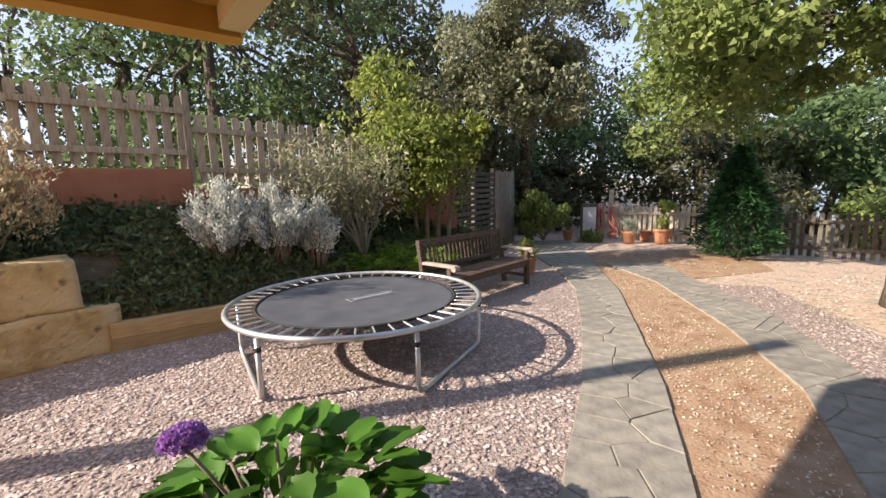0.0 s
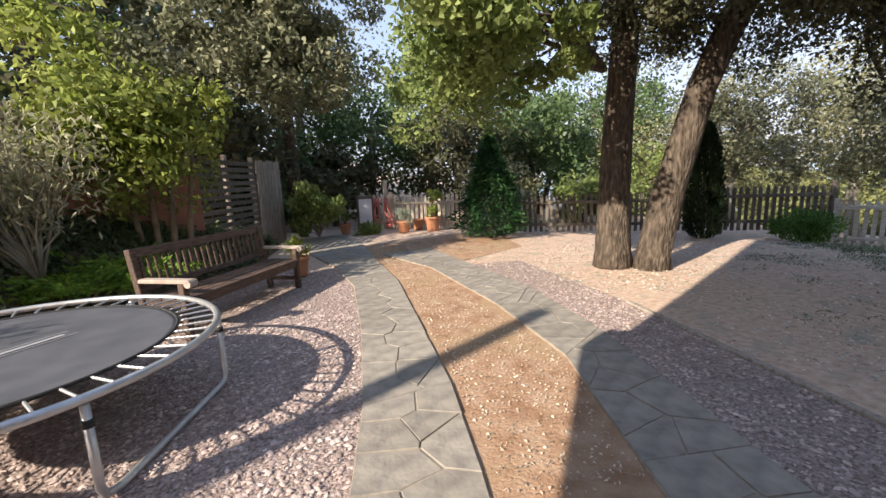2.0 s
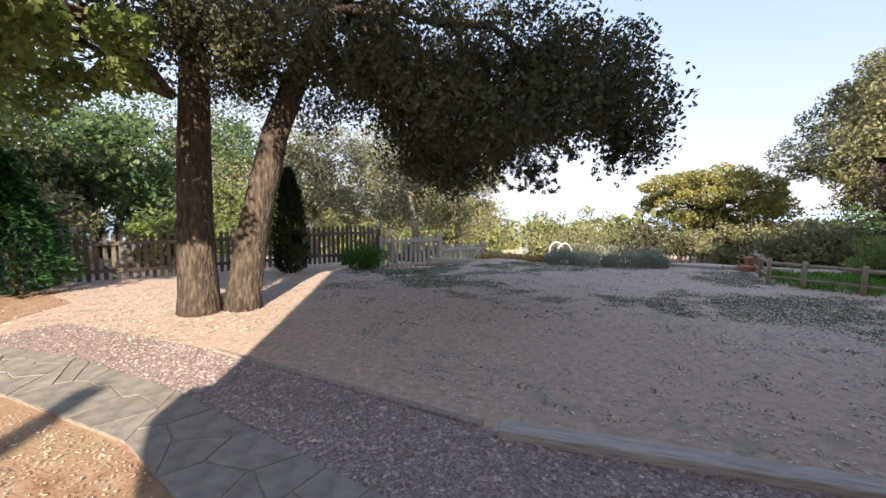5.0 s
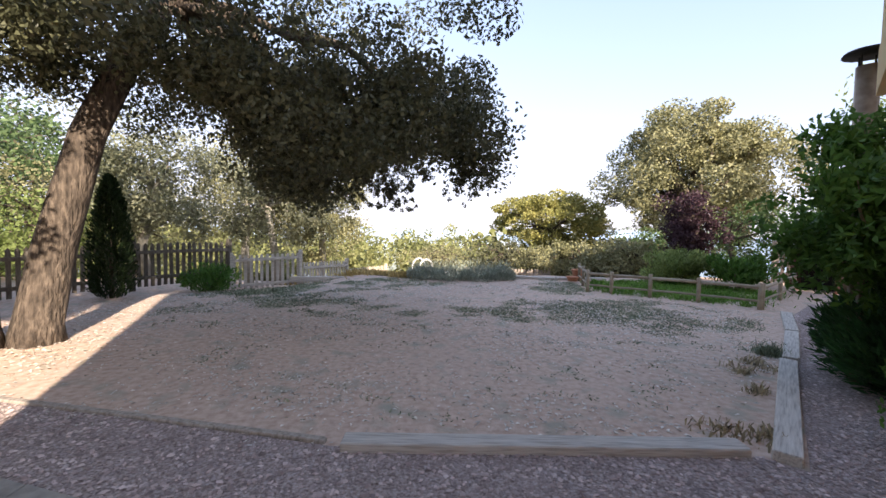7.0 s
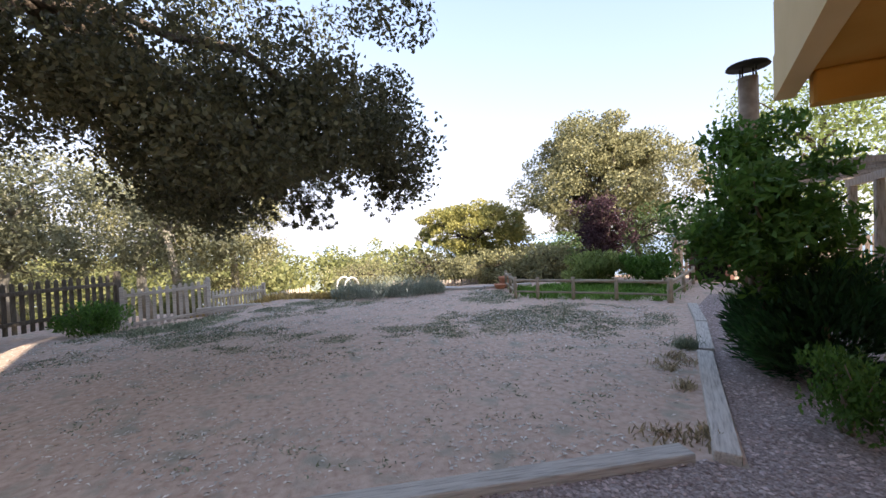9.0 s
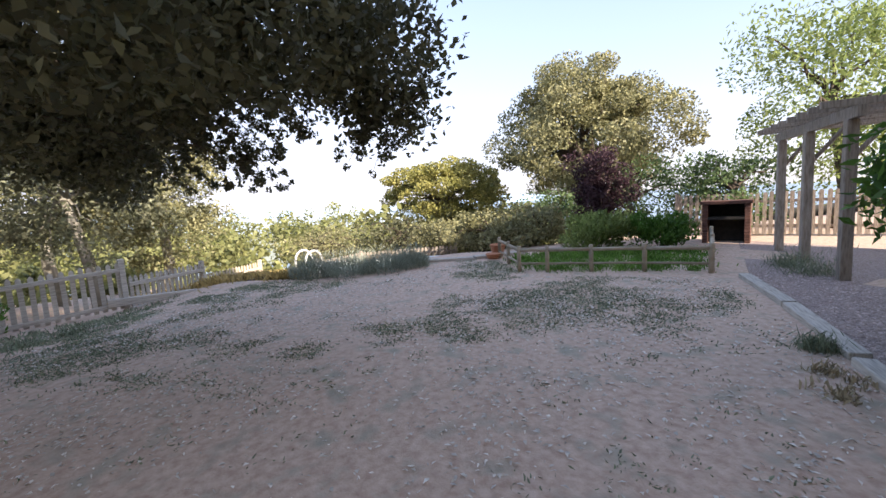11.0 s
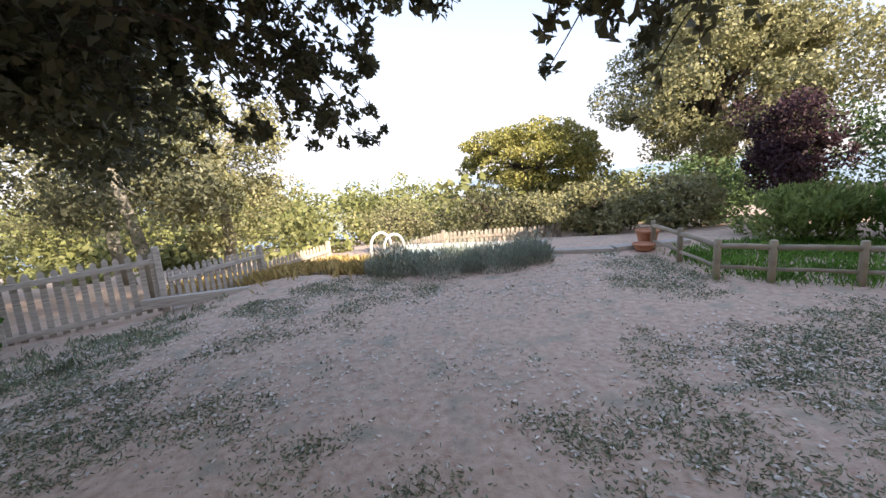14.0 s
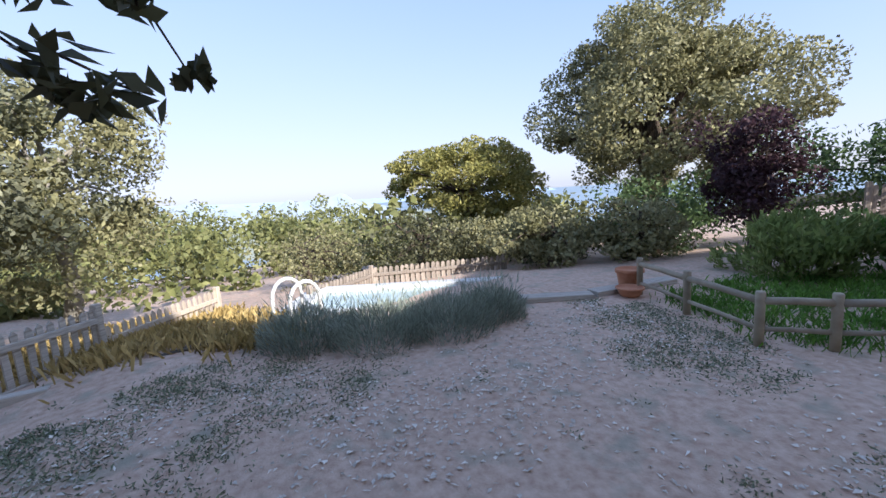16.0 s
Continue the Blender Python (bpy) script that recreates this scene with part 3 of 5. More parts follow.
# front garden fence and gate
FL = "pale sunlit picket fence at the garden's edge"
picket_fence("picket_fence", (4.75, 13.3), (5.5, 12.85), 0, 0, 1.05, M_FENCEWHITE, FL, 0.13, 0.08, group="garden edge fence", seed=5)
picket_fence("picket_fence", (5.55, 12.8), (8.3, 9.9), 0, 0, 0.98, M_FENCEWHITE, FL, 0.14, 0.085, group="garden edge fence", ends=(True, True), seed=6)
# the oak's shade is put into this fence's darker wood colour
DL = "timber picket fence under the oak, shade painted into its dark wood"
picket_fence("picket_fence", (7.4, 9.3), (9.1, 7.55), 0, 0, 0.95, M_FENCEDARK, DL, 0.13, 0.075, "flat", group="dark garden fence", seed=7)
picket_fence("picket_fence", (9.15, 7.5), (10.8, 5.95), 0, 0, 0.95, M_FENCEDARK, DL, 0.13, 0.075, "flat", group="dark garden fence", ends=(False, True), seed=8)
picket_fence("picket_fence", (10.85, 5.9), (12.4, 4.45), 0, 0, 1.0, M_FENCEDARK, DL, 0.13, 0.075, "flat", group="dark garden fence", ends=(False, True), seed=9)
GL = "silvery weathered picket fence stepping down the slope"
picket_fence("picket_fence", (12.42, 4.4), (13.1, 2.75), -0.3, -0.24, 0.92, M_PLANK, GL, 0.135, 0.075, "flat", rails=(0.1, 0.84), group="sloping fence", ends=(True, True), seed=10)
picket_fence("picket_fence", (13.15, 2.7), (15.0, 1.58), -0.36, -0.45, 0.74, M_PLANK, GL, 0.135, 0.075, "flat", rails=(0.1, 0.78), group="sloping fence", ends=(False, True), seed=11)
picket_fence("picket_fence", (15.05, 1.55), (17.0, 0.22), -0.62, -0.68, 0.62, M_FENCEWHITE, GL, 0.13, 0.075, "flat", rails=(0.15, 0.7), group="sloping fence", ends=(False, True), seed=12)


# ---- stone blocks and timber edging ----
def stone_block(m, w, d, h, seed):
    bm = bmesh.new()
    bmesh.ops.create_cube(bm, size=1)
    bmesh.ops.subdivide_edges(bm, edges=bm.edges, cuts=7, use_grid_fill=True)
    for v in bm.verts:
        q = Vector((max(-0.47, min(0.47, v.co.x)), max(-0.46, min(0.46, v.co.y)), max(-0.46, min(0.46, v.co.z))))
        v.co = q + (v.co - q) * 0.45
        v.co = Vector((v.co.x * w, v.co.y * d, (v.co.z + 0.5) * h))
        v.co += v.co.normalized() * noise.noise(v.co * 3 + Vector((seed, 0, 0))) * 0.035
    me = bpy.data.meshes.new("stone_block")
    bm.to_mesh(me)
    bm.free()
    me.polygons.foreach_set("use_smooth", [True] * len(me.polygons))
    me.materials.append(M_STONE)
    ob = new("stone_block", me)
    ob.matrix_basis = m
    return tagged(ob, "big rough ochre sandstone block in the retaining wall", "stone block", "stone retaining wall")


for i, (x, y, z, w, h, a) in enumerate([(-3.95, 4.13, -0.03, 1.25, 0.55, 49), (-4.12, 4.0, 0.5, 1.05, 0.53, 49), (-4.85, 3.1, -0.03, 1.2, 0.55, 49), (-5.0, 3.0, 0.5, 1.3, 0.55, 49), (-4.55, 3.55, 1.02, 1.1, 0.1, 48)]):
    stone_block(pose(x, y, z, 0, 0, a), w, 0.6, h, i * 7.3)


def timber(name, a, b, z, wd, ht, mat, label, group, cat="timber", wob=0.0):
    ang, ln = along(a, b)
    v, f = box(0, ln, -wd / 2, wd / 2, 0, ht, 0.008)
    ob = mesh_object(name, v, f, mat)
    ob.matrix_basis = pose(a[0], a[1], z, wob, 0, ang)
    return tagged(ob, label, cat, group)


for z in (-0.01, 0.152):
    timber("timber_beam", (-3.42, 4.32), (-2.45, 5.0), z, 0.12, 0.16, M_BEAM, "sawn timber beam edging the planting bank", "bank edging")
    timber("timber_beam", (-2.43, 5.03), (-1.42, 6.12), z, 0.12, 0.16, M_BEAM, "sawn timber beam edging the planting bank", "bank edging")
BL = "weathered grey timber board edging the dirt yard"
timber("edging_board", (4.55, 3.75), (3.48, 0.9), -0.07, 0.06, 0.1, M_FENCE, BL, "yard edging boards")
timber("edging_board", (3.4, 0.78), (2.98, -1.88), -0.02, 0.16, 0.09, M_PLANK, BL, "yard edging boards")
timber("edging_board", (2.83, -2.05), (4.55, -4.02), -0.02, 0.16, 0.09, M_PLANK, BL, "yard edging boards", wob=2)
timber("edging_board", (4.6, -4.12), (5.7, -5.4), -0.01, 0.16, 0.08, M_PLANK, BL, "yard edging boards", wob=-2)
timber("edging_board", (5.74, -5.45), (6.95, -6.72), -0.01, 0.16, 0.08, M_PLANK, BL, "yard edging boards")
timber("edging_board", (12.95, 3.0), (12.95, 1.5), -0.12, 0.12, 0.14, M_PLANK, "grey sleeper at the yard's falling edge", "yard edge sleepers")
timber("edging_board", (12.95, 1.45), (13.75, -0.2), -0.14, 0.1, 0.14, M_FENCEDARK, "dark sleeper at the yard's falling edge", "yard edge sleepers")


# ---- trampoline ----
def trampoline(cx, cy, R=1.22, H=0.56):
    root = empty("trampoline", pose(cx, cy, 0.01))
    ring = [(R * math.cos(a), R * math.sin(a), H) for a in [2 * math.pi * i / 72 for i in range(73)]]
    v, f = tube(ring, [0.024] * 73, 10)
    mesh_object("frame_ring", v, f[:-2], M_STEEL, root, True)
    v, f = [(0, 0, H - 0.035)], []
    rings = [0.3, 0.6, 0.8, 0.93, 0.97]
    for k in rings:
        for i in range(72):
            a = 2 * math.pi * i / 72
            v.append((k * math.cos(a), k * math.sin(a), H - 0.035 + 0.03 * (k / 0.97) ** 2 + 0.004 * noise.noise(Vector((k * 6 * math.cos(a), k * 6 * math.sin(a), 0)))))
    for i in range(72):
        f.append((0, 1 + i, 1 + (i + 1) % 72))
        for q in range(len(rings) - 1):
            f.append((1 + q * 72 + i, 1 + (q + 1) * 72 + i, 1 + (q + 1) * 72 + (i + 1) % 72, 1 + q * 72 + (i + 1) % 72))
    mat_ob = mesh_object("jumping_mat", v, f, M_MAT, root, True)
    mod = mat_ob.modifiers.new("thickness", "SOLIDIFY")
    mod.thickness = 0.006
    hem = [(0.97 * math.cos(a), 0.97 * math.sin(a), H - 0.005) for a in [2 * math.pi * i / 72 for i in range(73)]]
    v, f = tube(hem, [0.012] * 73, 6)
    mesh_object("mat_hem", v, f[:-2], M_BLACK, root, True)
    v, f = joined([tube([(0.97, 0, 0), (0.99, 0, 0.004)] + [(0.99 + 0.2 * i / 14, 0.0, 0.004) for i in range(1, 15)] + [(R, 0, 0.012)], [0.003] * 2 + [0.009, 0.0075] * 7 + [0.003], 6)])
    spring = bpy.data.meshes.new("spring")
    spring.from_pydata([tuple(q) for q in v], [], f)
    spring.materials.append(M_STEEL)
    for i in range(48):
        o = new("spring", spring)
        o.parent = root
        o.matrix_basis = pose(0, 0, H - 0.006, 0, 0, i * 7.5 + 2)
    for k in range(3):
        a0, a1 = radians(242 - 60 + 120 * k), radians(242 + 120 * k)
        pa, pb = [np.array([R * math.cos(a), R * math.sin(a), 0]) for a in (a0, a1)]
        mid = (pb - pa)
        pts = [pa + [0, 0, H - 0.03], pa + [0, 0, 0.1], pa + mid * 0.02 + [0, 0, 0.045], pa + mid * 0.08 + [0, 0, 0.025], pb - mid * 0.08 + [0, 0, 0.025], pb - mid * 0.02 + [0, 0, 0.045], pb + [0, 0, 0.1], pb + [0, 0, H - 0.03]]
        v, f = tube(pts, [0.021] * 8, 10)
        mesh_object("leg", v, f, M_STEEL, root, True)
        for p in (pa, pb):
            v, f = tube([p + [0, 0, H - 0.14], p + [0, 0, H - 0.1]], [0.026] * 2, 10)
            mesh_object("leg_clamp", v, f, M_BLACK, root, True)
    v, f = joined([box(-0.26, 0.3, -0.06, -0.05, 0, 0.002, 0.0004), box(-0.26, 0.3, 0.05, 0.06, 0, 0.002, 0.0004), box(-0.26, -0.25, -0.05, 0.05, 0, 0.002, 0.0004), box(-0.2, 0.25, -0.02, 0.02, 0, 0.002, 0.0004)])
    mk = mesh_object("printed_mark", v, f, M_MARK, root)
    mk.matrix_basis = pose(0.1, 0.12, H - 0.028, 0, 0, 40)
    return tagged(root, "round grey trampoline with steel frame, springs and faded mat", "trampoline")


trampoline(-0.76, 4.2)


# ---- bench ----
def bench(m):
    root = empty("garden_bench", m)
    L = 2.05
    for x in (-L / 2, L / 2 - 0.07):
        box_object("leg", (x, x + 0.07, -0.28, -0.21, 0, 0.58), M_BENCH, root)
        o = box_object("back_post", (x, x + 0.07, -0.035, 0.035, 0, 0.92), M_BENCH, root)
        o.matrix_basis = pose(0, 0.2, 0, -8, 0, 0)
        v, f = joined([box(x - 0.015, x + 0.085, -0.36, 0.24, 0.58, 0.615, 0.012), tube([(x - 0.015, -0.34, 0.575), (x + 0.085, -0.34, 0.575)], [0.04, 0.04], 10)])
        mesh_object("armrest", v, f, M_BENCHPALE, root)
        box_object("side_rail", (x + 0.01, x + 0.06, -0.21, 0.2, 0.34, 0.4), M_BENCH, root)
        box_object("stretcher", (x + 0.015, x + 0.055, -0.21, 0.2, 0.12, 0.17), M_BENCH, root)
    for i in range(5):
        box_object("seat_slat", (-L / 2, L / 2, -0.3 + i * 0.1, -0.21 + i * 0.1, 0.4, 0.425), M_BENCH, root)
    box_object("front_rail", (-L / 2 + 0.07, L / 2 - 0.07, -0.27, -0.23, 0.31, 0.4), M_BENCH, root)
    tilt = pose(0, 0.2, 0, -8, 0, 0)
    o = box_object("top_rail", (-L / 2 + 0.07, L / 2 - 0.07, -0.02, 0.02, 0.83, 0.92), M_BENCH, root, tilt)
    o = box_object("lower_rail", (-L / 2 + 0.07, L / 2 - 0.07, -0.02, 0.02, 0.48, 0.54), M_BENCH, root, tilt)
    for i in range(21):
        x = -L / 2 + 0.12 + i * (L - 0.24) / 20
        box_object("back_slat", (x - 0.022, x + 0.022, -0.01, 0.01, 0.54, 0.83), M_BENCH, root, tilt)
    return tagged(root, "dark weathered wooden garden bench with slatted back on gravel", "bench")


bench(pose(0.68, 6.4, 0.015, 0, 0, 48))


# ---- pots ----
def pot_mesh(r, h):
    prof = [(0.0, 0.0), (r * 0.66, 0.0), (r * 0.7, 0.02), (r * 0.9, h * 0.8), (r * 0.92, h * 0.82), (r, h * 0.83), (r, h * 0.98), (r * 0.98, h), (r * 0.88, h), (r * 0.86, h * 0.9), (0, h * 0.9)]
    v, f, k = [], [], 24
    for q, z in prof:
        v += [(q * math.cos(2 * math.pi * i / k), q * math.sin(2 * math.pi * i / k), z) for i in range(k)]
    for j in range(len(prof) - 1):
        f += [(j * k + i, j * k + (i + 1) % k, (j + 1) * k + (i + 1) % k, (j + 1) * k + i) for i in range(k)]
    return v, f


def flower_pot(x, y, r, h, label, z=0.02):
    v, f = pot_mesh(r, h)
    ob = mesh_object("flower_pot", v, f, M_POT, smooth=True)
    ob.location = (x, y, z)
    return tagged(ob, label, "flower pot", "terracotta pots")


def bushy(name, x, y, z, rx, ry, rz, n, leaf, ln, wd, label, seed, up=0.6, stems=8, category="plant", inner=0.2, k=14, r=0.45, group=""):
    """A low plant: stems fan out from the base to clumps of leaves."""
    g = np.random.default_rng(seed)
    C = clumps((x, y, z + rz), (rx, ry, rz), k, g, inner, z + 0.05)
    P, d = clump_points(C, r * max(rx, ry), n, g)
    P[:, 2] = np.maximum(P[:, 2], z + 0.02)
    ax = unit(P - np.array([x, y, z - 0.2])) * up + np.array([0, 0, 0.25])
    st = [tube(bend((x + g.uniform(-0.03, 0.03), y + g.uniform(-0.03, 0.03), z), c, 0.05, 5, g, 0.03), [0.012, 0.01, 0.008, 0.006, 0.004], 5) for c in C[:stems]]
    return plant(name, P, leaf, ln, wd, g, st, M_TWIG, ax, 0.6, label, category, group, base=(x, y, z))


flower_pot(5.35, 11.6, 0.2, 0.33, "terracotta pot holding a grey-green lavender")
bushy("lavender_plant", 5.35, 11.6, 0.3, 0.32, 0.32, 0.24, 900, L_LAV, 0.16, 0.012, "grey-green lavender in a terracotta pot", 21)
flower_pot(6.15, 11.35, 0.24, 0.4, "large terracotta pot holding a leafy shrub")
bushy("leafy_shrub", 6.15, 11.35, 0.36, 0.3, 0.3, 0.5, 1300, L_LIME, 0.09, 0.03, "light green leafy shrub in a terracotta pot", 22)
flower_pot(6.0, 12.0, 0.18, 0.3, "small terracotta pot behind the larger pots")
flower_pot(3.95, 12.6, 0.17, 0.3, "terracotta pot beside the path")
bushy("potted_plant", 3.95, 12.6, 0.3, 0.15, 0.15, 0.25, 220, L_BRIGHT, 0.14, 0.03, "sparse green plant in a terracotta pot", 23)
flower_pot(1.72, 7.75, 0.15, 0.32, "tall terracotta pot beside the bench")
bushy("potted_plant", 1.72, 7.75, 0.3, 0.18, 0.18, 0.2, 240, L_LIME, 0.2, 0.025, "strappy green plant in a pot beside the bench", 24)
bushy("fern_clump", 4.35, 12.0, 0.0, 0.45, 0.3, 0.16, 900, L_BRIGHT, 0.12, 0.03, "low ferny green clump at the path edge", 25)
bushy("weed_clump", 7.15, 10.4, 0.0, 0.35, 0.45, 0.3, 1100, L_GRASS, 0.1, 0.02, "dry greenish weeds at the foot of the fence", 26)
flower_pot(12.0, -5.3, 0.2, 0.3, "terracotta pot standing at the pool edge", 0.02)
flower_pot(11.75, -5.0, 0.19, 0.12, "shallow terracotta bowl at the pool edge", 0.02)

box_object_root = empty("meter_box", pose(4.7, 12.95, 0, 0, 0, -14))
box_object("door_panel", (-0.19, 0.19, -0.14, -0.112, 0.12, 0.98), M_PANEL, box_object_root)
box_object("cabinet_body", (-0.24, 0.24, -0.11, 0.15, 0.0, 1.08), M_FENCEDARK, box_object_root)
tagged(box_object_root, "dark wooden cabinet with a pale lilac door panel", "cabinet")


def hose(m):
    r = np.random.default_rng(8)
    root = empty("garden_hose", m)
    for k in range(5):
        x0 = -0.25 + 0.09 * k + (0.25 if k > 2 else 0)
        pts = []
        for i in range(22):
            t = i / 21
            pts.append((x0 + 0.1 * math.sin(t * 14 + k), -0.03 * k + 0.03 * math.cos(t * 9), 0.98 - 0.9 * abs(math.sin(t * math.pi)) * (0.7 + 0.08 * k)))
        v, f = tube(pts, [0.02] * 22, 7)
        mesh_object("hose_loop", v, f, M_RED, root, True)
    return tagged(root, "red garden hose hung in loops over the fence", "hose")


hose(pose(5.15, 12.93, 0.0, 0, 0, -33))
box_object_post = tagged(box_object("gate_post", (-0.06, 0.06, -0.06, 0.06, 0, 1.5), M_FENCEWHITE, None, pose(5.42, 13.05, 0), 0.02), "pale square timber gate post", "post")


# ---- house ----
def house():
    root = empty("house", pose(-0.82, 2.1, 0, 0, 0, 38.2))
    box_object("floor_slab", (-8, 0, -5.75, 0, 2.42, 2.6), M_CREAM, root, None, 0.02)
    box_object("soffit", (-7.9, -0.1, -5.65, -0.12, 2.405, 2.417), M_YELLOW, root, None, 0.002)
    box_object("slab_lip", (-8, 0.002, -0.115, 0.004, 2.3, 2.604), M_YELLOW, root, None, 0.012)
    box_object("slab_fascia", (-0.1, 0.004, -5.752, -0.12, 2.32, 2.606), M_CREAM, root, None, 0.012)
    box_object("parapet", (-0.2, -0.002, -5.74, -3.6, 2.608, 2.95), M_CREAM, root, None, 0.02)
    box_object("upper_wall", (-7.9, -0.25, -3.59, -0.05, 2.608, 7.6), M_CREAM, root, None, 0.03)
    box_object("upper_wall", (-7.9, -2.0, -5.7, -3.6, 2.608, 7.6), M_CREAM, root, None, 0.03)
    box_object("roof_edge", (-8.1, -0.05, -5.85, 0.12, 7.604, 7.75), M_CREAM, root, None, 0.03)
    # unseen block, added to keep sun off the yard's southern side
    box_object("unseen_shade_block", (-7.9, -4.2, -12.5, -5.86, 0, 7.6), M_CREAM, root, None, 0.03)
    box_object("ground_wall", (-7.8, -3.0, -4.7, -1.6, 0, 2.4), M_YELLOW, root, None, 0.02)
    box_object("pillar", (-1.05, -0.75, -5.48, -5.18, 0, 2.4), M_YELLOW, root, None, 0.02)
    v, f = tube([(-0.62, -5.2, 0.02), (-0.62, -5.2, 2.4)], [0.04, 0.04], 10)
    mesh_object("downpipe", v, f, M_STEEL, root, True)
    box_object("beam", (-1.0, -0.8, -5.09, -3.0, 2.2, 2.402), M_FENCEDARK, root, None, 0.02)
    box_object("end_beam", (-4.0, -0.15, -5.64, -5.5, 2.22, 2.402), M_YELLOW, root, None, 0.015)
    box_object("window", (-2.996, -2.96, -4.6, -3.2, 0.9, 2.0), M_GLASS, root)
    return tagged(root, "ochre and cream rendered house with deep overhanging upper floor", "house")


house()


def flue(m):
    root = empty("stove_flue", m)
    v, f = tube([(0, 0, -0.62), (0, 0, 2.62)], [0.1, 0.1], 14)
    mesh_object("pipe", v, f, M_RUST, root, True)
    v, f = tube([(0, 0, 2.74), (0, 0, 2.77), (0, 0, 2.81)], [0.22, 0.2, 0.03], 16)
    mesh_object("rain_cap", v, f, M_DARKIN, root, True)
    v, f = joined([tube([(a, b, 2.6), (a, b, 2.75)], [0.01, 0.01], 5) for a, b in ((0.09, 0), (-0.09, 0), (0, 0.09), (0, -0.09))])
    mesh_object("cap_stay", v, f, M_DARKIN, root)
    return tagged(root, "metal stove flue pipe with a dark rain cap", "flue")


flue(pose(4.3, -4.5, 0.62))
v, f = tube([(0, 0, -0.2), (0.03, 0, 3.0), (0.02, 0.02, 6.05)], [0.15, 0.13, 0.11], 12)
pole = mesh_object("timber_pole", v, f, M_FENCE, smooth=True)
pole.location = (-7.0, 1.2, 0)
tagged(pole, "tall weathered timber pole beside the house", "pole")


# ---- big oak over the yard ----
g = np.random.default_rng(11)
TR = [[((6.01, 5.10, -0.1), 0.34), ((5.99, 5.10, 0.25), 0.27), ((6.01, 5.12, 1.0), 0.225), ((6.04, 5.10, 2.2), 0.21), ((6.04, 5.02, 3.5), 0.19), ((5.76, 5.20, 4.8), 0.14)],
      [((6.31, 4.65, -0.1), 0.31), ((6.33, 4.63, 0.25), 0.25), ((6.44, 4.50, 1.2), 0.215), ((6.64, 4.22, 2.6), 0.2), ((6.86, 3.90, 3.6), 0.18), ((7.16, 3.40, 4.8), 0.14)]]
CP = np.array([PATH[i][1] for i in range(len(PATH))])


def clear_of_path(P):
    ok = np.ones(len(P), bool)
    for a, b in zip(CP[:-1], CP[1:]):
        for t in (0, 0.33, 0.66):
            ok &= np.linalg.norm(P - (a * (1 - t) + b * t), axis=1) > 0.6
    ok &= ~((P[:, 0] > 7.4) & (P[:, 0] < 9.4) & (P[:, 1] < 0.7) & (P[:, 2] < 2.65))
    return ok & ((P[:, 0] < 8.65) | (P[:, 1] > 0.3 + 0.38 * (P[:, 0] - 8.0)))


C = np.concatenate([clumps((6.4, 3.0, 5.0), (4.6, 4.1, 2.6), 150, g, 0.45, 3.1), clumps((6.8, 0.7, 3.0), (2.0, 1.7, 1.0), 60, g, 0.2, 2.2), clumps((8.9, 2.0, 3.05), (1.9, 1.4, 1.1), 44, g, 0.2, 2.25), clumps((5.9, 4.4, 3.9), (1.7, 1.7, 0.9), 30, g, 0.2, 3.1), clumps((8.4, 0.1, 2.4), (0.25, 0.25, 0.3), 3, g, 0.2), clumps((7.3, -0.75, 3.1), (0.8, 0.5, 0.8), 20, g, 0.2, 2.4), clumps((9.5, 2.0, 2.55), (1.0, 0.85, 0.7), 26, g, 0.2, 1.95), clumps((6.5, 2.6, 3.4), (1.8, 1.6, 0.8), 26, g, 0.1, 2.5)])
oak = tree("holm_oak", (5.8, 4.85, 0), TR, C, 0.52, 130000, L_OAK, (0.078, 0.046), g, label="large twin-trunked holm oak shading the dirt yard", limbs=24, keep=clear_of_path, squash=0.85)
g = np.random.default_rng(12)
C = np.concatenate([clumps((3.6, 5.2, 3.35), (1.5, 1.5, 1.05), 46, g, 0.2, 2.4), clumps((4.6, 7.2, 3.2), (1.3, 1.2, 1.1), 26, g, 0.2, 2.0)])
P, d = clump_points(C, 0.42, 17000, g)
# western boughs of the same oak: sunlight is put into a brighter leaf colour
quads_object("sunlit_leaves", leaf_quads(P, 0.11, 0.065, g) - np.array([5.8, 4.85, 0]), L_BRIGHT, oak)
v, f = joined([tube(bend((5.88, 5.25, 3.0), c, 0.3, 7, g, 0.08), [0.06, 0.05, 0.04, 0.03, 0.022, 0.016, 0.008], 6) for c in C[::6]])
mesh_object("boughs", [np.array(q) - np.array([5.8, 4.85, 0]) for q in v], f, M_BARK, oak, True)
g = np.random.default_rng(13)
C = np.concatenate([clumps((1.6, 8.6, 4.0), (2.0, 1.5, 1.6), 60, g, 0.2, 2.5), clumps((2.5, 10, 5.5), (2.2, 2, 1.6), 30, g, 0.3, 3.0)])
tree("grey_oak", (3.0, 14.5, 0), [[((3.0, 14.5, -0.1), 0.24), ((2.9, 14.0, 2.0), 0.19), ((2.6, 12.5, 4.0), 0.13), ((2.2, 10.6, 4.8), 0.08)]], C, 0.5, 24000, L_GREY, (0.11, 0.065), g, label="grey-green oak boughs arching over the bench", limbs=20)

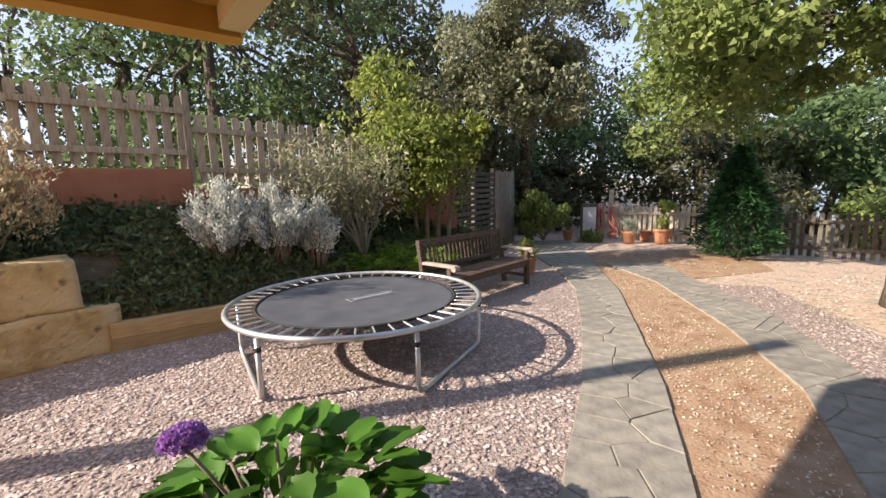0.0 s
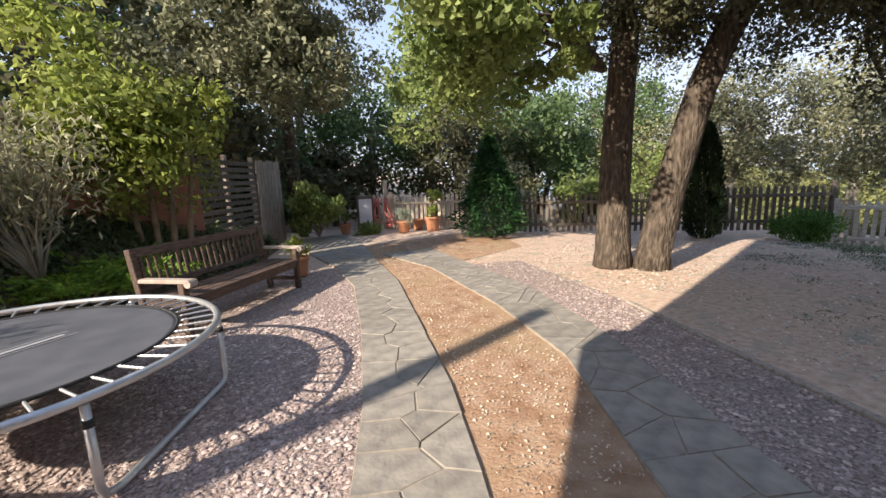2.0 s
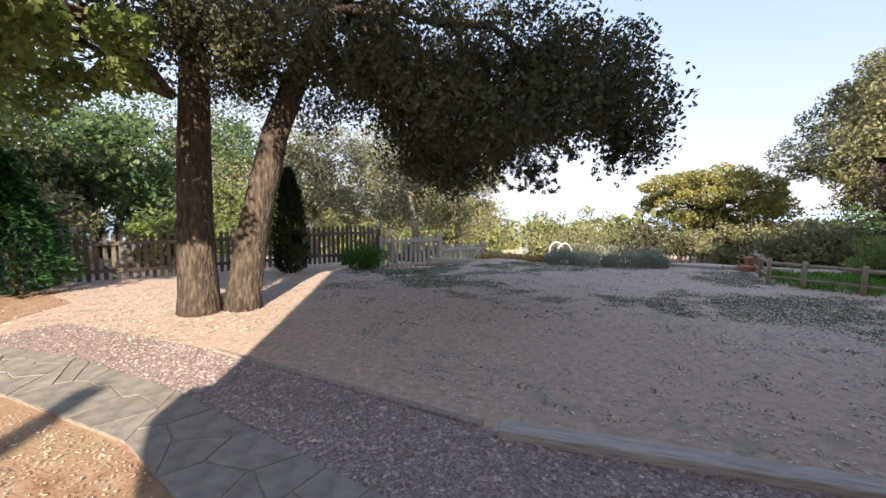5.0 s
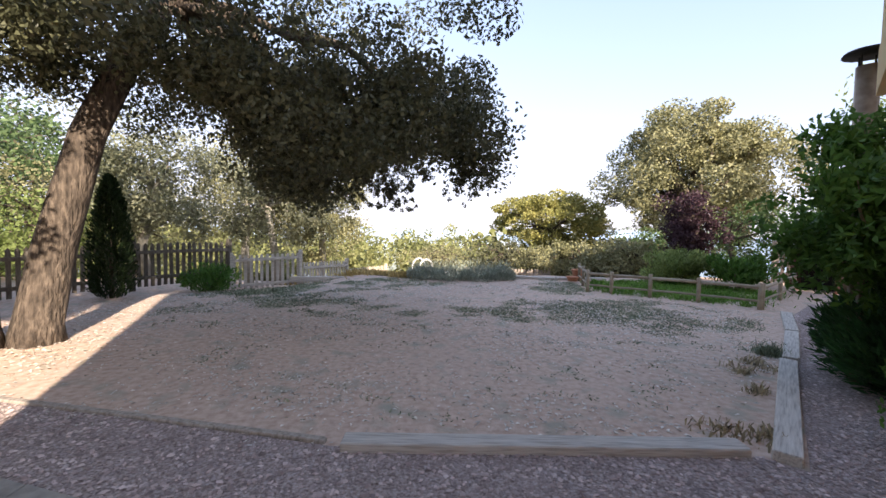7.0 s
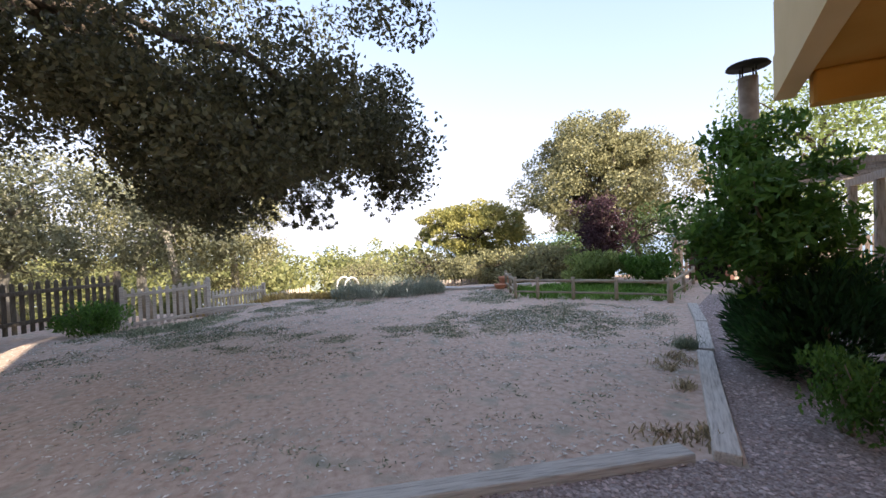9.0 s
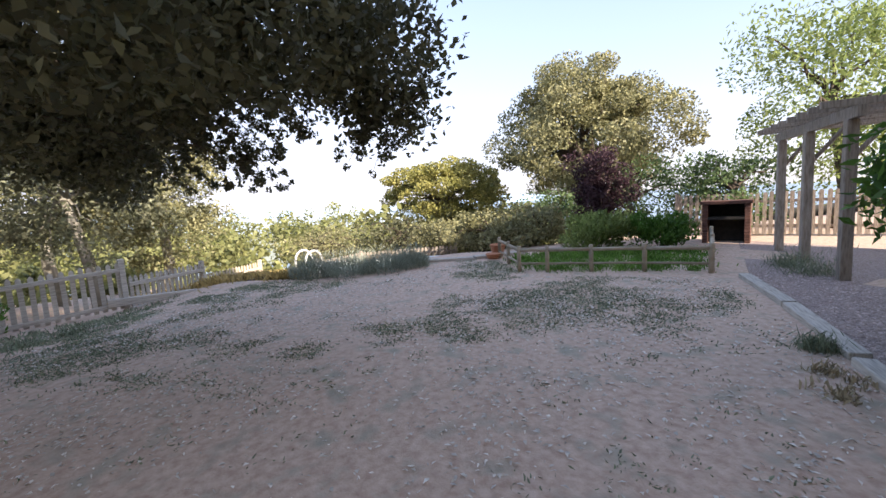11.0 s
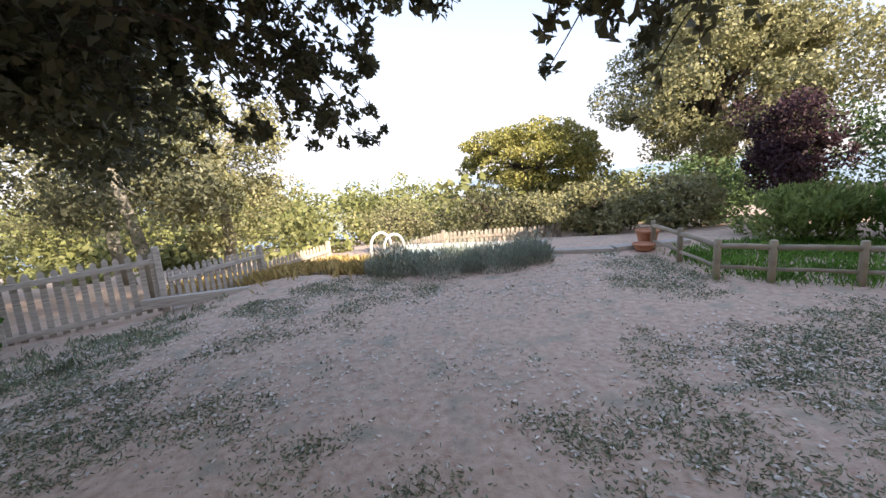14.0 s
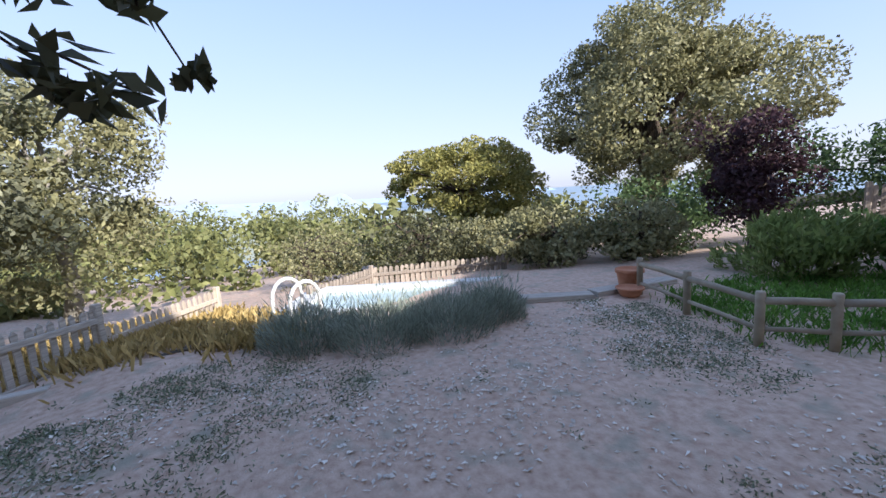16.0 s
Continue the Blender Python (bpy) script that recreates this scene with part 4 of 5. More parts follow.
# hanging twig at the crown's eastern edge
g = np.random.default_rng(20)
tw, tl = [], []
TIPS = [(8.95, -0.2, 1.9), (8.8, -0.06, 1.82), (8.62, 0.1, 1.8), (8.75, 0.02, 1.96), (9.05, 0.28, 1.83), (7.42, -0.62, 1.95), (7.1, -0.8, 1.85), (7.25, -0.5, 2.02), (9.9, 1.4, 1.78)]
for k in range(26):
    y = g.uniform(-0.3, 1.3)
    TIPS.append((g.uniform(8.0, 8.8) + 0.45 * max(0.0, y), y, g.uniform(1.85, 2.3) if y > 0.1 else g.uniform(2.1, 2.4)))
for k in range(34):
    y = g.uniform(-0.5, 1.0)
    TIPS.append((g.uniform(7.7, 8.7) + 0.4 * max(0.0, y), y, g.uniform(2.25, 2.75)))
for k in range(14):
    TIPS.append((g.uniform(6.9, 7.5), g.uniform(-1.2, -0.6), g.uniform(1.95, 2.3)))
for tip in TIPS:
    tip = np.array(tip)
    start = tip + np.array([g.uniform(-0.7, -0.2), g.uniform(0.3, 0.8) if tip[0] > 7.8 else g.uniform(-0.5, -0.1), g.uniform(0.3, 0.7)])
    pts = np.array(bend(start, tip, 0.1, 9, g, 0.02))
    tw.append(tube(pts, [0.006 - 0.0005 * i for i in range(9)], 5))
    for q in range(8):
        u = g.uniform(0.25, 1.0) if q else 1.0
        k = min(int(u * 8), 7)
        o = pts[k] * (1 - (u * 8 - k)) + pts[k + 1] * (u * 8 - k)
        e = o + unit(g.normal(size=3) + np.array([0.3, -0.2, -0.2])) * g.uniform(0.05, 0.16) if q else o
        if q:
            tw.append(tube([o, (o + e) / 2 + np.array([0, 0, 0.01]), e], [0.004, 0.003, 0.002], 4))
        w = g.uniform(0, 1, 16)[:, None]
        tl.append(o * (1 - w) + e * w + unit(g.normal(size=(16, 3))) * 0.034)
TLP = np.concatenate(tl)
quads_object("twig_leaves", leaf_quads(TLP, 0.058, 0.03, g, np.tile([0.25, -0.3, -0.25], (len(TLP), 1)), 1.0) - np.array([5.8, 4.85, 0]), L_OAK, oak)
tw.append(tube(bend((7.0, 3.6, 4.6), (8.25, 1.4, 3.1), 0.2, 7), [0.05, 0.045, 0.04, 0.03, 0.025, 0.02, 0.015], 6))
v, f = joined(tw)
mesh_object("twigs", [np.array(q) - np.array([5.8, 4.85, 0]) for q in v], f, M_BARK, oak, True)["kind"] = "stuff"

# ---- plants of the bank ----
g = np.random.default_rng(14)
P = bank_points(27000, g, 1, 8, 0, 7)
P = P[np.array([noise.noise(Vector(p) * 1.6) > -0.28 for p in P])]
P[:, 2] += np.abs(g.normal(size=len(P))) * 0.09 + 0.12 * np.array([max(0.0, noise.noise(Vector(p) * 2.3)) for p in P])
plant("ground_cover", P, L_IVY, 0.095, 0.042, g, label="dense low grey-green ground cover on the bank", category="ground cover")
bushy("dry_bush", -4.35, 4.1, 1.05, 0.75, 0.6, 0.7, 5000, L_DRY, 0.07, 0.025, "straw-coloured dry bush above the stone blocks", 31, stems=26, k=34, r=0.3)
for i, (x, y, z, s) in enumerate([(-2.8, 5.55, 0.8, 0.56), (-2.25, 5.9, 0.74, 0.6), (-1.75, 6.2, 0.62, 0.5)]):
    gg = np.random.default_rng(40 + i)
    st, PP, AX = [], [], []
    for k in range(48):
        a, t = gg.uniform(0, 6.3), gg.uniform(0.05, 1)
        tip = np.array([x + s * t * math.cos(a), y + s * t * math.sin(a), z + s * (1.75 - 0.9 * t ** 1.5) * gg.uniform(0.75, 1.1)])
        pts = bend((x + 0.1 * math.cos(a), y + 0.1 * math.sin(a), z - 0.1), tip, 0.06, 7, gg, 0.02)
        st.append(tube(pts, [0.012, 0.01, 0.008, 0.007, 0.006, 0.005, 0.003], 5))
        q = np.array(pts)
        u = gg.uniform(0.34, 1.02, 140)
        PP.append(q[0] * (1 - u[:, None]) + q[-1] * u[:, None] + gg.normal(size=(140, 3)) * 0.034 + np.array([0, 0, 0.24]) * (u * (1 - u))[:, None])
        AX.append(np.tile(unit(q[-1] - q[2]), (140, 1)))
    plant("silver_bush", np.concatenate(PP), L_SILVER, 0.065, 0.02, gg, st, M_TWIG, np.concatenate(AX) * 0.8, 0.6, "silvery white-leaved bush with upright shoots", "shrub", "silver bushes", (x, y, z))

g = np.random.default_rng(15)
jp, ja = [], []
for k in range(110):
    a = g.uniform(0, 6.3)
    L = g.uniform(0.4, 1.0)
    d = np.array([math.cos(a), math.sin(a), g.uniform(0.25, 0.7)])
    o = np.array([-0.8, 6.95, 0.4]) + np.array([g.uniform(-0.7, 0.7), g.uniform(-0.35, 0.35), 0])
    u = g.uniform(0.2, 1, 80)[:, None]
    q = o + d * L * u + np.array([0, 0, -0.18]) * u ** 2 + g.normal(size=(80, 3)) * 0.045 * (1.2 - u)
    jp.append(q)
    ja.append(np.tile(unit(d), (80, 1)))
plant("juniper", np.concatenate(jp), L_JUNIPER, 0.085, 0.022, g, [tube(bend((-0.85, 7.1, 0.0), (-0.85 + 0.7 * math.cos(a), 7.1 + 0.4 * math.sin(a), 0.5), 0.05), [0.02] * 6, 5) for a in range(6)], M_TWIG, np.concatenate(ja), 0.55, "spreading bright yellow-green juniper beside the bench", "shrub", base=(-0.85, 7.1, 0))

g = np.random.default_rng(16)
st, PP = [], []
for k in range(34):
    a = g.uniform(0, 6.3)
    tip = np.array([-1.85 + 1.35 * math.cos(a) * g.uniform(0.3, 1), 6.85 + 0.6 * math.sin(a), g.uniform(1.55, 2.4)])
    pts = bend((-1.2, 6.95, 0.5), tip, 0.3, 8, g, 0.05)
    st.append(tube(pts, [0.02, 0.017, 0.014, 0.011, 0.009, 0.007, 0.005, 0.003], 5))
    q = np.array(pts)
    w = q[g.integers(3, 8, 150)] + g.normal(size=(150, 3)) * 0.15
    PP.append(w - np.array([0, 0, 0.05]))
P = np.concatenate(PP)
plant("arching_shrub", P, L_CREAM, 0.1, 0.028, g, st, M_PALETRUNK, np.tile([0, 0, -0.7], (len(P), 1)), 0.8, "arching shrub with pale cream-green drooping leaves", "shrub", base=(-1.25, 6.95, 0.5))

g = np.random.default_rng(17)
C = np.concatenate([clumps((-0.45, 8.1, 2.45), (1.5, 0.9, 1.25), 90, g, 0.25, 1.15), clumps((-1.0, 8.2, 3.4), (0.8, 0.5, 0.6), 12, g, 0.2, 1.2)])
TRK = [[((-0.35 + 0.18 * i, 8.25, 0.1), 0.05), ((-0.4 + 0.22 * i, 8.25, 1.0), 0.042), ((-0.5 + 0.3 * i, 8.25, 2.0), 0.03)] for i in range(4)]
tree("lime_green_tree", (-0.1, 8.25, 0.1), TRK, C, 0.4, 8200, L_LIME, (0.12, 0.065), g, bark=M_TWIG, label="small many-stemmed tree with sunlit yellow-green leaves", limbs=24)
bushy("gate_shrub", 3.05, 12.0, 0.1, 0.75, 0.65, 0.75, 4200, L_BRIGHT, 0.14, 0.045, "rounded bright green shrub by the gate", 33, k=36, r=0.35, category="shrub", stems=12)

# ---- conifers ----
def conifer(name, x, y, z, h, r, n, leaf, ln, wd, label, seed, droop=-0.1, power=0.8):
    gg = np.random.default_rng(seed)
    t = gg.uniform(0, 1, n) ** 0.85
    a = gg.uniform(0, 6.3, n)
    lobe = 0.8 + 0.2 * np.sin(a * 5 + t * 9) + gg.normal(size=n) * 0.1
    prof = np.minimum(1, (1 - t) ** power * 1.25) * np.minimum(1, t * 7 + 0.5)
    rad = r * prof * lobe * gg.uniform(0.45, 1, n) ** 0.5
    P = np.column_stack([x + rad * np.cos(a), y + rad * np.sin(a), z + 0.05 + t * h])
    ax = np.column_stack([np.cos(a), np.sin(a), np.full(n, droop)])
    tr = [tube([(x, y, z - 0.1), (x, y, z + h * 0.9)], [0.05, 0.012], 8)]
    return plant(name, P, leaf, ln, wd, gg, tr, M_BARK, ax, 0.6, label, "tree", base=(x, y, z))


conifer("cypress", 9.55, 5.65, 0, 2.35, 0.42, 9000, L_CYPRESS, 0.09, 0.03, "narrow dark cypress in front of the fence", 51, 1.2, 0.5)
conifer("fir_tree", 6.5, 9.0, 0.05, 2.6, 0.95, 8000, L_THUJA, 0.17, 0.04, "dark spreading fir beside the fence", 52, -0.15, 1.1)

# ---- hedge shrubs by the house ----
g = np.random.default_rng(18)
C = clumps((3.9, -4.05, 1.6), (0.72, 0.72, 1.2), 60, g, 0.2, 0.6)
tree("laurel_shrub", (3.95, -4.1, 0), [[((3.95, -4.1, 0), 0.05), ((3.9, -4.05, 1.2), 0.035)], [((4.05, -4.2, 0), 0.04), ((4.2, -4.3, 1.4), 0.03)]], C, 0.3, 11000, L_HEDGE, (0.11, 0.042), g, bark=M_TWIG, label="tall dark green laurel shrub against the house", category="shrub", limbs=22)
gg = np.random.default_rng(53)
C = clumps((3.5, -4.3, 0.5), (0.75, 0.75, 0.7), 46, gg, 0.5, 0.05)
P, d = clump_points(C, 0.3, 13000, gg)
P[:, 2] = np.maximum(P[:, 2], 0.03)
plant("thuja_shrub", P, L_THUJA, 0.12, 0.028, gg, [tube([(3.5, -4.3, 0), (3.5, -4.3, 0.8)], [0.05, 0.03], 6)], M_TWIG, unit(P - np.array([3.5, -4.3, 0.1])) + np.array([0, 0, 0.2]), 0.5, "dense dark green feathery conifer shrub by the house", "shrub", base=(3.5, -4.3, 0))
bushy("abelia_shrub", 2.75, -3.15, 0.0, 0.4, 0.4, 0.3, 2000, L_HEDGE, 0.055, 0.025, "low small-leaved green shrub at the gravel edge", 54, k=20, r=0.4, category="shrub")

bushy("fence_shrub", 11.2, 4.5, -0.12, 1.0, 0.55, 0.3, 3600, L_HEDGE, 0.09, 0.035, "low dark green shrub against the fence", 55, k=24, r=0.35, category="shrub")

# ---- hydrangea ----
g = np.random.default_rng(19)


def hydrangea(x, y):
    root = empty("hydrangea", pose(x, y, 0))
    vs, fs, st = [], [], []
    for k in range(190):
        a, rr = g.uniform(0, 6.3), 0.44 * math.sqrt(g.uniform(0, 1))
        p = Vector((rr * math.cos(a), rr * math.sin(a), 0.68 - 0.9 * rr * rr - g.uniform(0, 0.35)))
        m = Matrix.Translation(p) @ Euler((g.uniform(-0.5, 0.5), g.uniform(-0.6, 0.35), a + g.uniform(-0.6, 0.6))).to_matrix().to_4x4()
        ln, wd = g.uniform(0.15, 0.24), g.uniform(0.1, 0.15)
        o = len(vs)
        for i in range(7):
            t = i / 6
            w = wd / 2 * math.sin(math.pi * min(1, t * 0.93 + 0.03)) ** 0.75
            for s in (-1, -0.5, 0, 0.5, 1):
                vs.append(m @ Vector((t * ln, s * w, 0.02 * abs(s) - 0.05 * t * t + 0.004 * math.cos(i * 3) * abs(s))))
        fs += [(o + i * 5 + j, o + i * 5 + j + 1, o + i * 5 + j + 6, o + i * 5 + j + 5) for i in range(6) for j in range(4)]
        if k % 6 == 0:
            st.append(tube(bend((0, 0, 0.0), p, 0.03), [0.008] * 6, 5))
    mesh_object("leaves", vs, fs, L_HYD, root, True)
    head = np.array([-0.3, -0.08, 0.8])
    st.append(tube(bend((0, 0, 0.1), head - [0, 0, 0.04], 0.05), [0.007] * 6, 5))
    v, f = joined(st)
    mesh_object("stems", v, f, M_TWIG, root, True)
    d = unit(g.normal(size=(420, 3)))
    d[:, 2] = np.abs(d[:, 2]) * 1.0 - 0.25
    quads_object("flower_head", leaf_quads(head + d * np.array([0.072, 0.072, 0.055]), 0.026, 0.024, g, None, 1, 0.1), M_PURPLE, root)
    return tagged(root, "hydrangea with broad green leaves and one purple flower head", "shrub")


hydrangea(-0.52, 1.5)


# ---- rail enclosure ----
def rail_post(p, h):
    v, f = tube([(0, 0, -0.1), (0, 0, h - 0.012), (0, 0, h)], [0.042, 0.042, 0.036], 12)
    return v, f


def rail_fence(pts, label, h=0.5, tops=None):
    for i, (a, b) in enumerate(zip(pts[:-1], pts[1:])):
        root = empty("rail_fence", pose(a[0], a[1], 0))
        dx, dy = b[0] - a[0], b[1] - a[1]
        v, f = rail_post(a, h)
        mesh_object("post", v, f, M_RAIL, root, True)
        if i == len(pts) - 2:
            v, f = rail_post(b, h)
            mesh_object("post", [(q[0] + dx, q[1] + dy, q[2]) for q in v], f, M_RAIL, root, True)
        for z, r in ((h - 0.09, 0.036), (0.16, 0.024)):
            v, f = tube([(0, 0, z), (dx * 0.5, dy * 0.5, z + 0.008), (dx, dy, z)], [r, r * 0.95, r], 10)
            mesh_object("rail", v, f, M_RAIL, root, True)
        tagged(root, label, "fence", "low rail fence")


RL = "low round-timber post and rail fence section"
rail_fence([(7.5, -6.75), (8.3, -6.1), (8.95, -5.45), (9.5, -4.85), (9.92, -4.48), (10.85, -4.85), (11.75, -5.2)], RL, 0.52)
rail_fence([(7.55, -6.85), (8.4, -8.2), (9.3, -9.6)], RL, 0.5)


# ---- barbecue, pergola, far fence ----
def barbecue(m):
    root = empty("barbecue", m)
    for x in (-0.5, 0.38):
        for k in range(14):
            box_object("brick", (x, x + 0.12, -0.3 + 0.0, 0.3, k * 0.07, k * 0.07 + 0.062), M_BRICK, root)
    box_object("back_panel", (-0.378, 0.378, 0.2, 0.3, 0, 0.98), M_DARKIN, root)
    box_object("grill_shelf", (-0.378, 0.378, -0.3, 0.198, 0.6, 0.66), M_DARKIN, root)
    box_object("hood", (-0.54, 0.54, -0.34, 0.34, 0.985, 1.06), M_BRICK, root)
    return tagged(root, "dark brick barbecue with near-black opening", "barbecue")


barbecue(pose(9.55, -10.6, 0, 0, 0, 207))


def pergola():
    root = empty("pergola", pose(6.06, -7.49, 0, 0, 0, -50))
    for x in (-0.1, 1.5, 3.0):
        for y in (-1.9, 0.0):
            box_object("post", (x - 0.07, x + 0.07, y - 0.07, y + 0.07, 0, 2.3), M_FENCE, root, None, 0.01)
    for y in (-1.9, 0.0):
        box_object("beam", (-0.4, 3.3, y - 0.05, y + 0.05, 2.302, 2.46), M_FENCE, root)
    for i in range(8):
        box_object("rafter", (-0.3 + i * 0.48, -0.22 + i * 0.48, -2.3, 0.4, 2.464, 2.56), M_FENCE, root)
    for x in (-0.1, 1.5, 3.0):
        v, f = tube([(x, -0.02, 1.75), (x, -0.45, 2.31)], [0.035, 0.035], 6)
        mesh_object("brace", v, f, M_FENCE, root)
    return tagged(root, "grey weathered timber pergola beside the gravel", "pergola")


pergola()
picket_fence("picket_fence", (5.6, -14.4), (11.4, -11.3), 0, 0, 1.15, M_FENCE, "grey picket fence behind the barbecue", 0.14, 0.09, group="rear fence", seed=14)
for i, (x, y, s) in enumerate([(7.0, -8.05, 0.3), (6.45, -7.6, 0.38), (4.9, -4.15, 0.14)]):
    gg = np.random.default_rng(60 + i)
    P = np.array([x, y, 0.0]) + np.abs(gg.normal(size=(900, 3))) * np.array([0, 0, s * 0.4]) + gg.normal(size=(900, 3)) * np.array([s * 0.5, s * 0.5, 0.0])
    plant("dry_tuft", P, L_GRASS, 0.13, 0.008, gg, axis=np.tile([0, 0, 1.0], (900, 1)), spread=0.8, label="brownish dry grass tuft on the gravel", category="grass", group="dry tufts", base=(x, y, 0))


# ---- pool corner ----
def pool():
    root = empty("swimming_pool", pose(14.87, -4.6, -0.34, 0, 0, 62))
    for d in ((-0.4, 3.6, -0.25, 0), (-0.4, 3.6, 1.5, 1.8), (-0.4, 0, 0.004, 1.496), (3.2, 3.6, 0.004, 1.496)):
        box_object("coping", (d[0], d[1], d[2], d[3], 0, 0.12), M_WHITE, root, None, 0.02)
    box_object("water", (0, 3.2, 0, 1.5, -0.1, 0.04), M_WATER, root)
    return tagged(root, "white-edged swimming pool behind the lavender", "pool")


pool()
picket_fence("picket_fence", (16.2, -1.4), (18.0, -3.2), -1.0, -1.1, 0.85, M_FENCE, "pale pool fence with small white heads", 0.13, 0.1, group="pool fence", seed=15)
picket_fence("picket_fence", (18.0, -3.25), (17.0, -6.6), -1.1, -1.1, 0.85, M_FENCE, "pale pool fence with small white heads", 0.13, 0.1, group="pool fence", ends=(False, True), seed=16)
timber("deck_board", (12.75, -3.3), (12.05, -4.6), 0.0, 0.22, 0.07, M_PLANK, "grey deck board at the pool edge", "pool deck boards")
timber("deck_board", (12.1, -4.66), (11.9, -6.1), 0.0, 0.24, 0.08, M_PLANK, "grey deck board at the pool edge", "pool deck boards")


def pool_ladder(m):
    root = empty("pool_ladder", m)
    for x in (-0.24, 0.24):
        pts = [(x, 0.25, -0.3)] + [(x, 0.25 * math.cos(a) - 0.0, 0.35 + 0.28 * math.sin(a)) for a in [math.pi * i / 8 for i in range(9)]] + [(x, -0.25, 0.0), (x, -0.22, -0.6)]
        v, f = tube(pts, [0.03] * len(pts), 8)
        mesh_object("handrail", v, f, M_WHITE, root, True)
    for z in (-0.35, -0.1, 0.12):
        box_object("step", (-0.21, 0.21, -0.3, -0.2, z, z + 0.05), M_WHITE, root)
    return tagged(root, "white pool ladder with hooped handrails", "ladder")


pool_ladder(pose(14.4, -0.95, -0.2, 0, 0, 25))
for i, (x, y, s) in enumerate([(12.75, -0.85, 0.55), (12.35, -1.6, 0.62), (12.15, -2.35, 0.6), (12.2, -3.0, 0.45)]):
    gg = np.random.default_rng(70 + i)
    n = 3400
    a, t = gg.uniform(0, 6.3, n), np.sqrt(gg.uniform(0, 1, n))
    P = np.column_stack([x + s * t * np.cos(a), y + s * t * np.sin(a), gg.uniform(0.02, 0.4, n) * (1.15 - t * 0.6)])
    spikes = gg.integers(0, n, 500)
    P[spikes, 2] += gg.uniform(0.08, 0.28, 500)
    ax = np.column_stack([np.cos(a) * t * 0.7, np.sin(a) * t * 0.7, np.ones(n)])
    plant("lavender_clump", P, L_LAV, 0.13, 0.011, gg, axis=ax, spread=0.45, label="grey-green lavender clump at the yard's edge", category="shrub", group="lavender clumps", base=(x, y, 0))

# ---- trees beyond the yard ----
g = np.random.default_rng(80)
C = np.concatenate([clumps((17.6, -13.8, 3.6), (4.2, 4.2, 2.9), 130, g, 0.45, 0.9), clumps((17.5, -13.4, 5.5), (2.7, 2.7, 1.4), 36, g, 0.5)])
tree("cork_oak", (17.6, -13.3, -1.2), [[((17.6, -13.3, -1.5), 0.42), ((17.5, -13.3, 0.8), 0.34), ((17.2, -13.5, 2.2), 0.28)], [((17.55, -13.3, 0.6), 0.25), ((18.4, -13.9, 2.6), 0.2)]], C, 0.75, 58000, L_SUNOAK, (0.145, 0.085), g, label="broad sunlit oak with grey-gold foliage beyond the enclosure", limbs=26)
g = np.random.default_rng(81)
C = np.concatenate([clumps((24.2, -9.8, 2.0), (3.7, 3.7, 1.5), 80, g, 0.6, 0.9), clumps((24.2, -9.8, 2.8), (2.6, 2.6, 0.9), 20, g, 0.5), clumps((24.0, -10.4, 1.0), (3.0, 2.6, 0.9), 18, g, 0.5, 0.3)])
tree("umbrella_pine", (24.3, -9.7, -2.0), [[((24.3, -9.7, -2.3), 0.24), ((24.2, -9.7, 0.4), 0.18), ((24.2, -9.8, 1.4), 0.13)]], C, 0.6, 24000, L_PINE, (0.2, 0.08), g, label="umbrella pine with a flat golden-green crown", limbs=22, squash=0.55)
g = np.random.default_rng(82)
C = clumps((12.4, -9.3, 1.75), (0.85, 0.85, 1.35), 34, g, 0.3, 0.3)
tree("purple_plum", (12.4, -9.3, 0), [[((12.4, -9.3, -0.1), 0.08), ((12.4, -9.3, 1.2), 0.06)]], C, 0.4, 8000, L_PLUM, (0.1, 0.055), g, label="dark purple-leaved plum tree behind the enclosure", limbs=14)
bushy("yellow_green_bush", 11.0, -7.6, 0.0, 1.1, 0.95, 0.48, 4600, L_BRIGHT, 0.14, 0.05, "bright yellow-green bush inside the enclosure", 83, k=30, r=0.3, category="shrub")
bushy("green_bush", 9.9, -8.6, 0.0, 1.0, 0.95, 0.48, 3200, L_HEDGE, 0.13, 0.05, "leafy dark green bush inside the enclosure", 84, k=26, r=0.3, category="shrub")


def simple_tree(name, x, y, r, h, n, leaf, size, seed, label, group="", low=0.25, lift=None, bark=M_BARK, cl=0.36):
    gg = np.random.default_rng(seed)
    z = height(x, y)
    c = (x, y, z + h * (low + 1) / 2)
    C = clumps(c, (r, r, h * (1 - low) / 2), 46, gg, 0.45)
    tr = [[((x, y, z - 0.3), 0.05 * r + 0.08), ((x + gg.uniform(-0.3, 0.3), y + gg.uniform(-0.3, 0.3), z + h * low), 0.04 * r + 0.06), ((x + gg.uniform(-0.5, 0.5), y + gg.uniform(-0.5, 0.5), z + h * 0.6), 0.03 * r + 0.03)]]
    return tree(name, (x, y, z), tr, C, r * cl, n, leaf, size, gg, bark, label, limbs=12, group=group)


